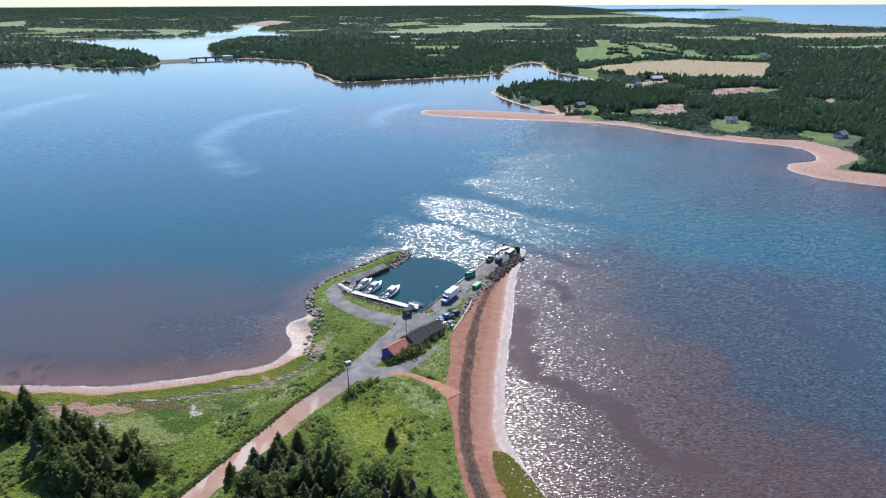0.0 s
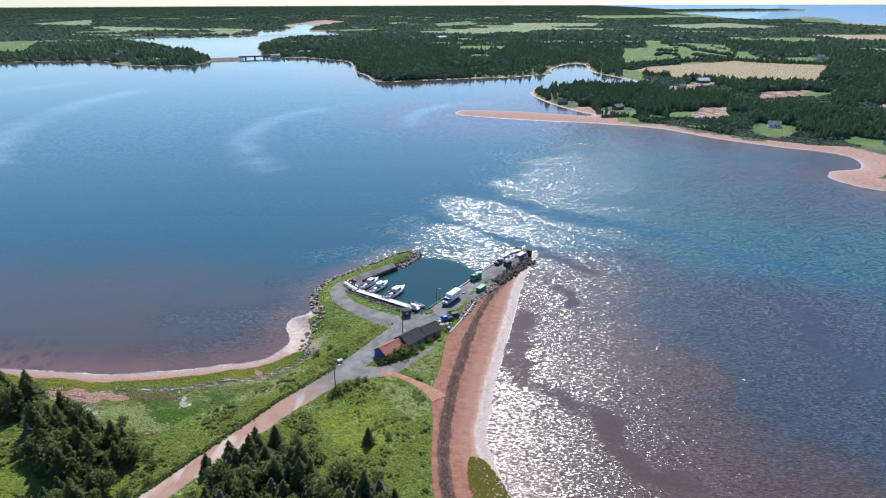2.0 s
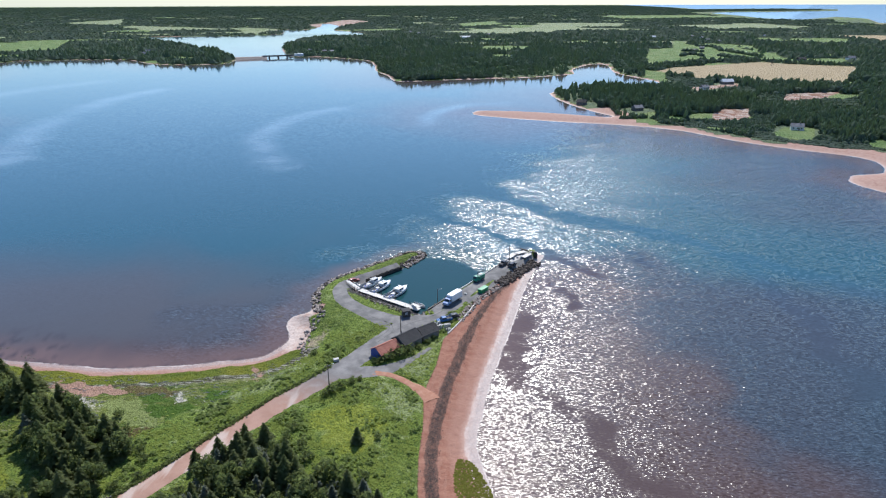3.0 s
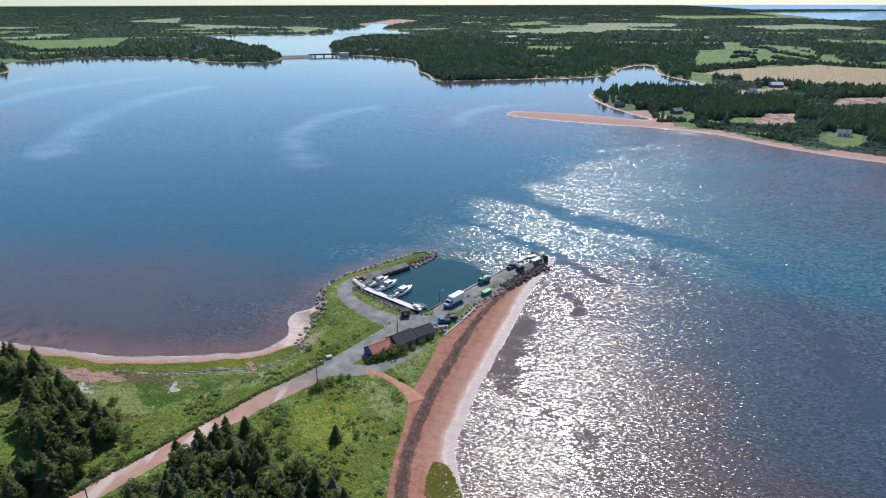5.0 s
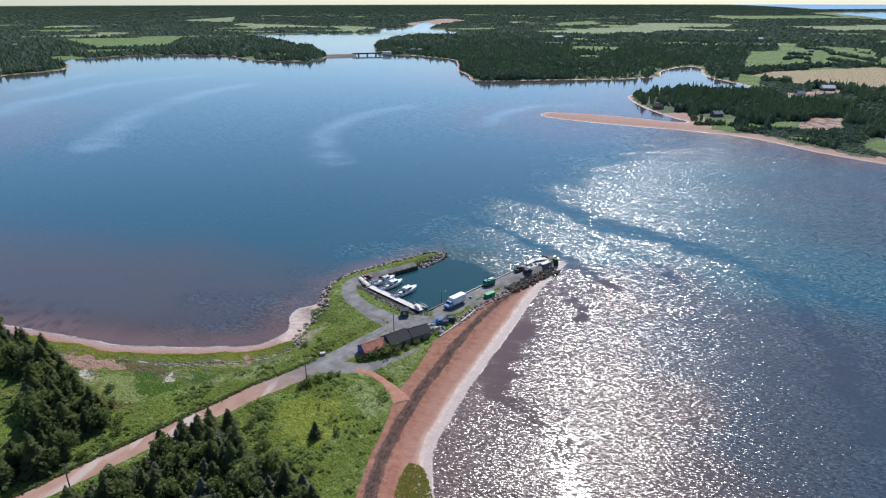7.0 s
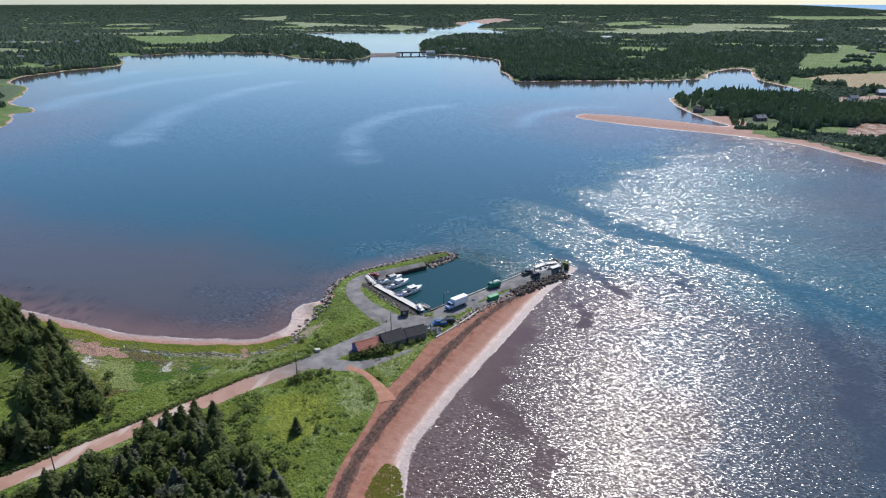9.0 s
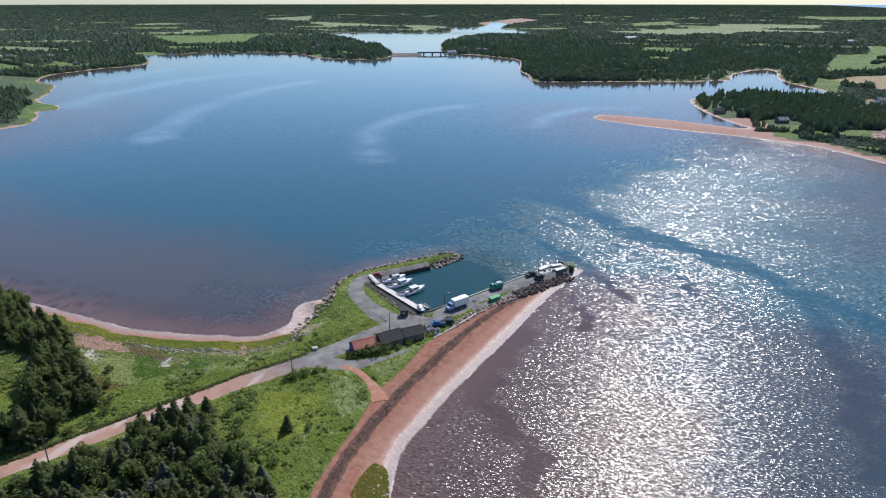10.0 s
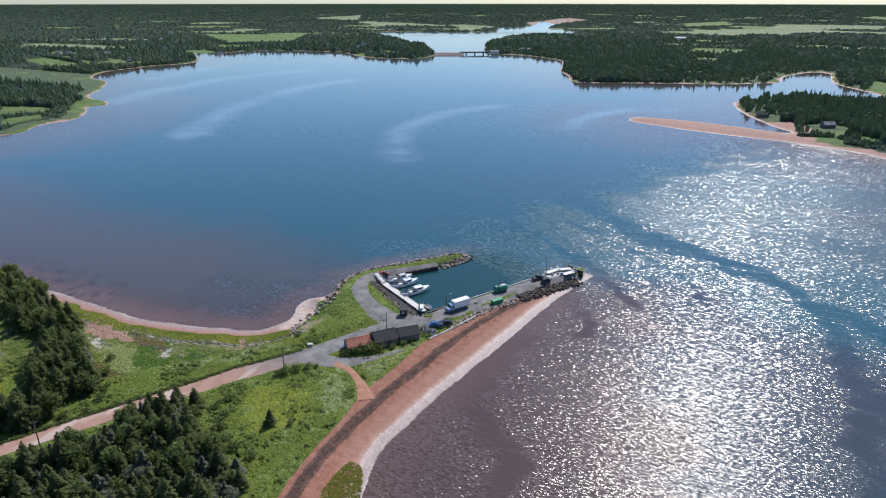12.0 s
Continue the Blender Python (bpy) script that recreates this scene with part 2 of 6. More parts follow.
def sheet(name, material, rings, da, surface):
    """One sheet from below the walk to the skyline: a fine wedge ahead and a coarse rest behind."""
    vs, fs, at, base = [], [], {}, 0
    for a0, a1, d in ((-74.0, 46.0, da), (46.0, 286.0, 4.0)):
        x, y, r = polar_grid(a0, a1, d, rings)
        z, extra = surface(x, y, r)
        X, Y, Z = settle(x, y, z)
        vs.append(np.stack([X, Y, Z], -1).reshape(-1, 3))
        fs.append(grid_faces(*x.shape) + base)
        base += x.size
        for k, v in extra.items():
            at.setdefault(k, []).append(v.ravel())
    me = mesh_from(name, np.vstack(vs), np.vstack(fs))
    for k, v in at.items():
        add_attr(me, k, np.concatenate(v))
    me.materials.append(material)
    return tagged(new(name, me), kind="structure")


# ---- fields of the far country: outline and kind (1 ripe, 2 green, 3 bare, 4 pale greyed green) ----
FIELDS = [
    ([(256, 1072), (291, 1131), (397, 1187), (474, 1242), (509, 1202), (605, 1161), (460, 896), (422, 889), (360, 919), (296, 958), (259, 1028)], 1),
    ([(250, 1135), (339, 1208), (423, 1271), (471, 1248), (552, 1463), (558, 1763), (468, 1693), (487, 1950), (389, 1587), (329, 1547)], 2),
    ([(477, 1260), (513, 1213), (553, 1226), (610, 1172), (661, 1343), (558, 1327), (564, 1399), (593, 1694), (561, 1763), (555, 1463)], 2), ([(202, 887), (238, 914), (267, 1046), (243, 1100)], 2),
    ([(-100, 2300), (150, 2350), (250, 2800), (-150, 2700)], 4), ([(-60, 1500), (60, 1480), (90, 1640), (-40, 1660)], 2), ([(100, 2900), (500, 2950), (560, 3400), (150, 3500)], 4),
    ([(-1842, 3106), (-1300, 2800), (-1035, 2626), (-1360, 2472), (-1700, 2800)], 4), ([(-2407, 3333), (-2569, 4266), (-1870, 3093)], 4), ([(-1558, 1647), (-1240, 1798), (-998, 1403), (-1112, 1299)], 2),
    ([(-1050, 1190), (-960, 1250), (-1010, 1330), (-1150, 1260)], 2), ([(-619, 433), (-575, 458), (-535, 436), (-546, 414), (-554, 393)], 2), ([(-539, 385), (-532, 420), (-508, 407), (-505, 366)], 2),
    ([(-1150, 776), (-1129, 882), (-1021, 809), (-1014, 841), (-909, 757), (-935, 720)], 2), ([(-600, 1215), (-560, 1265), (-640, 1290), (-720, 1260)], 2), ([(-1500, 1000), (-1150, 1060), (-1200, 1130), (-1600, 1120)], 4),
    ([(244, 552), (263, 581), (291, 583), (270, 534), (254, 528)], 2), ([(304, 524), (322, 543), (334, 516), (318, 487), (301, 508)], 2), ([(1000, 1900), (1500, 2000), (1600, 2300), (1000, 2200)], 1),
    ([(400, 430), (520, 400), (560, 425), (430, 460)], 2), ([(800, 2700), (1300, 2900), (1200, 3400), (700, 3100)], 4), ([(223, 648), (244, 685), (274, 687), (250, 623), (216, 612)], 3),
    ([(314, 733), (354, 806), (425, 825), (365, 749)], 3), ([(419, 686), (448, 722), (450, 710), (425, 671)], 3), ([(255, 835), (330, 880), (330, 915), (260, 870)], 3),
    ([(-64, 2779), (273, 3056), (355, 2676), (13, 2346)], 4), ([(-265, 3384), (-77, 3858), (-21, 3182), (-189, 2900)], 2), ([(-988, 3228), (-1013, 4185), (-771, 3759), (-777, 2755)], 3),
    ([(-1260, 880), (-1170, 900), (-1190, 960), (-1290, 940)], 2), ([(1700, 2950), (1850, 2900), (1880, 3400), (1750, 3500)], 1), ([(700, 4300), (1500, 4700), (1500, 5600), (600, 5200)], 2), ([(683, 1922), (750, 1894), (814, 2043), (752, 2076)], 2),
    ([(-960, 800), (-900, 830), (-920, 880), (-990, 860)], 2),
]


def field_kind(x, y, r):
    kind = np.zeros(x.shape)
    for pts, k in FIELDS:
        kind[inside(x, y, pts)] = k
    patch = waves(x * 0.45 + 300, y * 0.8, 420, 11, 2)
    kind[(kind == 0) & (y > 200) & (waves(x, y, 260, 17) > 0.6)] = 2
    far = (r > 1700) & (kind == 0)
    kind[far & (patch > 0.62)] = 4
    kind[far & (patch < -0.6)] = 2
    return kind


MARSH_PARTS = {  # patches of the salt marsh and of the meadow
    "dry": [[(-12, 157), (-1, 156.5), (6, 151), (7, 141), (2, 139), (-5, 149)], [(-4, 166), (7, 160), (8.5, 172), (12, 192), (6, 182), (1, 172)], [(-48, 140), (-38, 150), (-30, 164), (-33, 168), (-42, 154), (-53, 138)]],
    "scarp": [[(-37, 172), (-35.5, 178), (-33, 184), (-29.7, 191), (-29.6, 186), (-31.2, 179), (-31.5, 170), (-33.5, 166)]],
    "bright": [[(-122, 128), (-110, 129), (-98, 125), (-86, 112), (-76, 103), (-92, 94), (-122, 106)], [(-23, 141), (-10, 147), (-2, 141), (0, 132), (-6, 123), (-15, 128)]],
    "lush": [[(-68, 138), (-63, 141), (-55, 141), (-45, 144), (-47, 137), (-52, 133), (-58, 133)], [(-73, 145), (-66, 149), (-63, 142), (-71, 142)], [(-55, 149), (-44, 149), (-45, 144), (-53, 144)]],
    "hay": [[(-84, 141), (-71, 142), (-64, 136), (-56, 131), (-60, 129), (-66, 130), (-76, 134)]],
    "flat": [[(-108, 148), (-97, 150.5), (-84, 149), (-76, 145), (-89, 144), (-100, 145)], [(-49, 164), (-45, 160), (-43, 156), (-45, 165)]],
    "shell": [[(-92, 141), (-86.5, 141.6), (-80, 139), (-83, 137), (-88.5, 138)], [(-63.5, 147), (-60.5, 143), (-59.3, 143.2), (-61.5, 147)]],
    "brown": [[(-74, 131), (-58, 129), (-62, 126), (-72, 127)], [(-80, 150), (-66, 150), (-62, 146), (-78, 146)]],
}


def ground_surface(x, y, r):
    z, d, dn, df = heights(x, y)
    fk = field_kind(x, y, r)
    near = dn > df
    edge = line_dist(x, y, GRASS_EDGE)
    gx = np.interp(y, [p[1] for p in reversed(GRASS_EDGE)], [p[0] for p in reversed(GRASS_EDGE)])
    east = np.where(x > gx, 1, -1) * np.minimum(edge, 30)
    sand = np.where(near & (y < 268), step(east, -1.2, 1.2), 0.0)
    sand = np.maximum(sand, np.where(near & (x < -20) & (y < 196), 1 - step(d + 1.3 * waves(x, y, 22, 71), 3.4, 5.6), 0))
    sand = np.maximum(sand, np.where(near & (x < -36) & (y < 206) & (y > 176), 1 - step(d, 6.0, 9.0), 0))
    spit = ((y < 690) & (y > 560) & (x < 145) & (x > -100)) | ((x > 225) & (y < 520))
    sand = np.maximum(sand, np.where(~near & (df > -30), 1 - step(df + 4 * waves(x, y, 60, 8), np.where(spit, 22, np.where((x > 80) & (y < 640), 8.0, np.where(x < -400, 0.5, 2.5))), np.where(spit, 27, np.where((x > 80) & (y < 640), 12.0, np.where(x < -400, 5.0, 5.5)))), 0))
    wrack = np.where(near, 1 - step(line_dist(x, y, WRACK) + 0.4 * waves(x, y, 9, 61), 1.1 - 0.5 * step(y, 180, 205), 2.3 - 0.7 * step(y, 180, 205)), 0)
    marsh = np.where(near & (x < -30) & (y > 118) & (y < 178), step(-38 - (x + (155 - y) * 0.75), 0, 8) * step(d, 2, 5), 0)
    marsh = np.maximum(marsh, np.where(~near & (df < 40) & (x > 0) & (x < 260) & (y > 700), 1, 0))
    bleach = np.where(near, 1 - step(np.hypot(x + 43, (y - 190) * 0.62) + 3 * waves(x, y, 11, 72), 6, 12), 0.4 * (df < 60))
    out = {"bleach": bleach, "tide": np.where(near, 0.15 + 0.85 * step(x, -20, 0), 0.2), "shore": np.clip(np.where(near, d, d + 2.5), -60, 300), "sand": sand, "wrack": wrack, "marsh": marsh, "ripe": (fk == 1) * 1.0, "mown": (fk == 2) * 1.0, "bare": (fk == 3) * 1.0, "pasture": (fk == 4) * 1.0, "woods": np.where(~near & (fk == 0) & (df > 5), 1.0, 0.0)}
    small = near & (y > 88) & (y < 235) & (x > -130) & (x < 20)
    for key, shapes in MARSH_PARTS.items():
        v = np.full(x.shape, -1.0)
        for pts in shapes:
            if small.any():
                v[small] = np.maximum(v[small], np.clip(signed(x[small] + 2.2 * waves(x[small], y[small], 11, 91), y[small] + 1.6 * waves(x[small], y[small], 8, 92), spline(pts + pts[:1], 2.0)) / 3.0, -1, 1))
        out[key] = v * 0.5 + 0.5
    mud = np.where(small & (x > -31) & (x < 1) & (y > 199) & (line_dist(x, y, [(-32, 227), (-1, 208)]) < 8.0), 1 - step(d, 5.4, 7.0), 0)
    out["mud"] = np.maximum(mud, np.where((x > -30) & (x < 0) & (y > 205) & (d < 0.5) & (y < 228), 0.8, 0))
    return z, out


def ground_material():
    k = Mat("ground_cover", rough=0.9, spec=0.2)
    fine, mid, big = k.noise(1.6, 4, 0.65), k.noise(0.22, 4, 0.6), k.noise(0.045, 3, 0.5)
    edge = k.math("ADD", k.math("MULTIPLY_ADD", mid, 1.3, -0.65), k.math("MULTIPLY_ADD", fine, 0.5, -0.25))
    col = k.mix(k.ramp(mid, 0.35, 0.68), (0.1, 0.142, 0.024), (0.15, 0.195, 0.036))
    col = k.mix(k.ramp(big, 0.42, 0.58, 0.0, 0.85), col, (0.165, 0.225, 0.04))
    col = k.mix(k.ramp(fine, 0.48, 0.66, 0.0, 0.8), col, (0.045, 0.075, 0.018))
    # clumps: shaded gaps painted dark, lit tops painted pale, over the grass colour
    clump = k.noise(0.7, 5, 0.7)
    col = k.mix(k.ramp(clump, 0.5, 0.62, 0.0, 0.55), col, (0.03, 0.058, 0.012))
    col = k.mix(k.ramp(clump, 0.46, 0.34, 0.0, 0.55), col, (0.2, 0.245, 0.07))
    weed = k.noise(0.11, 5, 0.68, dist=0.6)
    col = k.mix(k.ramp(weed, 0.55, 0.65, 0.0, 0.5), col, k.mix(k.ramp(clump, 0.45, 0.6), (0.1, 0.16, 0.03), (0.032, 0.06, 0.014)))
    col = k.mix(k.ramp(weed, 0.48, 0.37, 0.0, 0.75), col, k.mix(k.ramp(clump, 0.4, 0.56), (0.31, 0.35, 0.15), (0.13, 0.18, 0.045)))
    for key, c in (("bright", (0.225, 0.25, 0.03)), ("dry", (0.25, 0.285, 0.13)), ("scarp", (0.42, 0.32, 0.25))):
        col = k.mix(k.ramp(k.math("ADD", k.attr(key), edge), 0.4, 0.8, 0.0, 0.75), col, k.mix(k.ramp(fine, 0.45, 0.7, 0.0, 0.5), c, (0.09, 0.13, 0.03)))
    # salt marsh: cordgrass, hay, lush pools, bare flats
    mb = k.noise(0.16, 4, 0.6, stretch=(0.5, 1.3, 1.0))
    mcol = k.mix(k.ramp(mb, 0.4, 0.5), (0.085, 0.125, 0.02), (0.14, 0.165, 0.035))
    mcol = k.mix(k.ramp(mb, 0.55, 0.6, 0.0, 0.85), mcol, (0.24, 0.24, 0.12))
    mcol = k.mix(k.ramp(k.noise(0.5, 5, 0.75, stretch=(0.6, 1.6, 1.0)), 0.52, 0.6, 0.0, 0.7), mcol, (0.04, 0.06, 0.014))
    strip = k.ramp(k.math("MULTIPLY_ADD", mid, 4.0, k.attr("shore")), 11.5, 13.0, 1.0, 0.0)
    mcol = k.mix(strip, mcol, k.mix(k.ramp(big, 0.4, 0.6), (0.165, 0.165, 0.018), (0.1, 0.13, 0.013)))
    line = k.math("MULTIPLY_ADD", k.noise(0.3, 5, 0.7), 6.0, k.attr("shore"))
    mcol = k.mix(k.math("MULTIPLY", k.ramp(line, 12.5, 13.5), k.ramp(line, 15.0, 16.5, 0.85, 0.0)), mcol, k.mix(k.ramp(k.noise(0.9, 4, 0.7, stretch=(0.3, 2.0, 1.0)), 0.5, 0.58), (0.055, 0.045, 0.035), (0.42, 0.4, 0.35)))
    tuss, pale = k.noise(1.0, 5, 0.75, dist=0.5), k.noise(0.55, 6, 0.72, stretch=(0.7, 1.4, 1.0), dist=0.8)
    mcol = k.mix(k.ramp(tuss, 0.53, 0.63, 0.0, 0.55), mcol, (0.035, 0.052, 0.013))
    mcol = k.mix(k.math("MULTIPLY", k.ramp(pale, 0.56, 0.64, 0.0, 0.75), k.ramp(strip, 0, 1, 1.0, 0.12)), mcol, (0.32, 0.33, 0.2))
    for key, c in (("hay", (0.19, 0.225, 0.075)), ("lush", (0.05, 0.1, 0.01)), ("brown", (0.11, 0.085, 0.035)), ("flat", (0.36, 0.215, 0.165)), ("shell", (0.5, 0.47, 0.4))):
        mcol = k.mix(k.ramp(k.math("ADD", k.attr(key), edge), 0.46, 0.56, 0.0, 0.95), mcol, k.mix(k.ramp(fine, 0.45, 0.75, 0.0, 0.3), c, (0.1, 0.13, 0.03)))
    col = k.mix(k.ramp(k.math("MULTIPLY_ADD", mid, 0.6, k.attr("marsh")), 0.6, 1.0), col, mcol)
    col = k.mix(k.attr("woods"), col, k.mix(k.ramp(mid, 0.35, 0.65), (0.075, 0.11, 0.06), (0.12, 0.155, 0.085)))
    ripe = k.mix(k.ramp(mid, 0.3, 0.7), (0.30, 0.235, 0.14), (0.36, 0.29, 0.18))
    col = k.mix(k.attr("ripe"), col, ripe)
    col = k.mix(k.attr("pasture"), col, k.mix(k.ramp(big, 0.4, 0.6), (0.17, 0.215, 0.11), (0.22, 0.245, 0.14)))
    col = k.mix(k.attr("bare"), col, k.mix(k.ramp(k.noise(0.12, 4, 0.7), 0.4, 0.6), (0.24, 0.13, 0.09), (0.42, 0.34, 0.29)))
    col = k.mix(k.attr("mown"), col, k.mix(k.ramp(big, 0.4, 0.6), (0.1, 0.165, 0.05), (0.15, 0.2, 0.075)))
    # red sandstone sand, wet by the water, where its sheen is painted as paleness
    along, streak = k.noise(0.5, 4, 0.6), k.noise(0.35, 4, 0.65, stretch=(2.2, 0.35, 1.0, 0.12))
    sandc = k.mix(k.ramp(along, 0.3, 0.7), (0.228, 0.1, 0.068), (0.285, 0.146, 0.103))
    sandc = k.mix(k.ramp(streak, 0.48, 0.66, 0.0, 0.7), sandc, (0.27, 0.145, 0.105))
    d = k.math("ADD", k.math("MULTIPLY_ADD", mid, 1.4, k.attr("shore")), k.math("MULTIPLY_ADD", streak, 1.6, -1.5))
    sandc = k.mix(k.ramp(d, 6.2, 8.6, 0.55, 0.0), sandc, (0.33, 0.19, 0.145))
    # pale waterline band: sheen of the wet film put into the sand colour
    sandc = k.mix(k.math("MULTIPLY", k.attr("tide"), k.ramp(d, 2.7, 3.6, 0.85, 0.0)), sandc, k.mix(k.ramp(along, 0.35, 0.65), (0.36, 0.265, 0.235), (0.43, 0.35, 0.315)))
    sandc = k.mix(k.math("MULTIPLY", k.ramp(d, 1.6, 2.6, 1.0, 0.0), k.ramp(fine, 0.35, 0.6, 0.35, 0.9)), sandc, (0.29, 0.235, 0.22))
    sandc = k.mix(k.math("MULTIPLY", k.attr("bleach"), k.ramp(along, 0.25, 0.6, 0.45, 1.0)), sandc, (0.47, 0.375, 0.325))
    sm = k.ramp(k.math("MULTIPLY_ADD", fine, 0.5, k.attr("sand")), 0.6, 0.9)
    col = k.mix(sm, col, sandc)
    wm = k.math("MULTIPLY", k.ramp(k.math("ADD", k.math("MULTIPLY", k.noise(0.8, 5, 0.75), 1.0), k.math("MULTIPLY_ADD", streak, 0.8, k.attr("wrack"))), 1.28, 1.75), sm)
    col = k.mix(k.math("MULTIPLY", wm, k.ramp(k.noise(1.3, 5, 0.75, stretch=(1.6, 0.5, 1.0)), 0.32, 0.62, 0.95, 0.5)), col, (0.05, 0.038, 0.034))
    col = k.mix(k.attr("mud"), col, k.mix(k.ramp(fine, 0.4, 0.7), (0.045, 0.043, 0.042), (0.095, 0.088, 0.082)))
    wet = k.math("MULTIPLY", sm, k.ramp(d, 2.8, 5.8, 1.0, 0.0))
    k.set(color=col, rough=k.ramp(wet, 0.0, 1.0, 0.92, 0.5), spec=k.ramp(wet, 0.0, 1.0, 0.15, 0.25))
    h = k.math("MULTIPLY_ADD", fine, k.ramp(sm, 0, 1, 1.0, 0.2), mid)
    h = k.math("MULTIPLY_ADD", clump, k.ramp(sm, 0, 1, -2.2, -0.1), h)
    k.set(normal=k.bump(h, 0.9, 0.7))
    return k.m


# ---- water ----
SLICKS = [  # smooth lanes on the water: centre line and half width
    ([(-20, 330), (3, 309), (41, 279), (59, 260), (70, 247)], 4.0), ([(-40, 440), (-8, 401), (29, 356), (61, 323), (87, 308), (110, 296), (129, 277), (150, 258), (185, 225)], 7.5),
    ([(128, 270), (134, 237), (136, 201), (134, 170)], 6.0), ([(20, 330), (52, 308), (76, 283), (90, 255)], 2.0), ([(24, 180), (30, 170), (37, 161), (44, 153), (52, 141), (58, 133), (66, 122)], 5.4), ([(35, 206), (34, 196), (33, 186), (34, 172)], 4.0), ([(44, 238), (52, 229), (56, 218)], 1.7),
]
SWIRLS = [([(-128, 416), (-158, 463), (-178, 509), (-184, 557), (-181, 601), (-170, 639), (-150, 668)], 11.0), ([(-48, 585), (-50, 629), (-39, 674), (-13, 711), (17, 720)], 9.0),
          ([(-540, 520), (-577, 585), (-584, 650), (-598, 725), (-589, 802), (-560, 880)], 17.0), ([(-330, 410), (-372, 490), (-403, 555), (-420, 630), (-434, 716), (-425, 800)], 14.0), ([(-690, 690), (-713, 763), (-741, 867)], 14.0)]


def water_surface(x, y, r):
    z, d, dn, df = heights(x, y)
    calm = np.zeros(x.shape)
    wob = 4 * waves(x, y, 50, 21)
    for pts, w in SLICKS:
        calm = np.maximum(calm, 1 - step(line_dist(x + wob, y + wob, spline(pts, 8)), w * 0.15, w * 1.75))
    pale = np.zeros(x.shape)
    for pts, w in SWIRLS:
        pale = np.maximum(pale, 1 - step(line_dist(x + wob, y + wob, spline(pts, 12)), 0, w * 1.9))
    # far water: the pale horizon sky it mirrors is put into its colour
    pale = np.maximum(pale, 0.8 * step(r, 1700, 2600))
    # sheltered water: the bay west of the mole and the harbour basin
    open_y = np.clip(y - 300, 0, 400)
    lee = step(-(x - 0.42 * (y - 262) + 14) + wob * 4 + 14 * waves(x, y, 70, 22), -26 - 0.22 * open_y, 60 + 0.1 * open_y)
    lee = np.maximum(lee, 1 - step(np.hypot((x + 2) / 26, (y - 228) / 34), 0.8, 1.05))
    lee = np.maximum(lee, 0.12 * step(x + wob, 75, 120) * (1 - step(y + wob, 190, 250)))
    bar = -dn                                   # distance off the near shore
    side = step(x, 0, 30)
    left = 0.5 * (1 - step(bar + 22 * waves(x, y, 120, 31), 15, 150)) + 0.15 * (1 - step(bar + 6 * waves(x, y, 60, 34), 0, 50)) + 0.3 * (1 - step(bar + 4 * waves(x, y, 40, 36), 0, 24))
    right = 1 - step(bar + 14 * waves(x, y, 80, 32) - np.clip((200 - y) * 0.35, -40, 70), 20, 105)
    right = np.maximum(right, 0.42 * (1 - step(bar + 12 * waves(x, y, 90, 35), 80, 270)) * (1 - step(y, 225, 285)))
    left = left * (1 - 0.85 * step(y + 0.3 * x, 165, 205))
    right = right * (1 - step(y - 0.5 * (x - 40), 235, 275))
    silt = (1 - side) * left + side * right
    basin = 1 - step(np.hypot((x - 3) / 30, (y - 238) / 38), 0.75, 1.15)
    silt = silt * (1 - 0.9 * basin)
    silt = np.maximum(silt, 0.9 * (1 - step(-df + 10 * waves(x, y, 80, 33), 4, 60)) * (df < 0))
    silt = np.maximum(silt, 0.4 * (1 - step(-df + 15 * waves(x, y, 110, 37), 40, 170)) * (df < 0))
    silt = np.maximum(silt, 0.6 * (1 - step(line_dist(x, y, [(-90, 152), (-400, 175), (-900, 250)]) + 10 * wob * 0, 10, 150)))
    wind = 1.0 - 0.35 * (1 - step(bar + 4 * waves(x, y, 45, 38), 4, 13)) * (dn < 0) * step(y, 146, 164) * (1 - step(y, 232, 256))
    return np.zeros(x.shape), {"calm": calm, "pale": pale, "lee": lee, "silt": silt, "basin": basin, "near_wave": np.sqrt(1 - step(r, 180, 280)), "mid_wave": np.sqrt(step(r, 180, 280) * (1 - step(r, 430, 620))), "far_wave": np.sqrt(step(r, 430, 620)) * (1 - 0.8 * step(r, 600, 950) - 0.18 * step(r, 2200, 3200)), "wind": wind, "weedbed": step(waves(x, y * 2.4, 17, 44) + 0.4 * waves(x, y, 5, 45), 0.2, 0.5) * (1 - step(bar, 8, 26)) * (dn < 0) * step(-x, 95, 125), "shoal": (1 - step(bar + 3 * waves(x, y, 30, 39), 0, 16)) * (dn < 0) * (bar < 40) * (1 - basin), "off": np.clip(-d, -5, 200)}


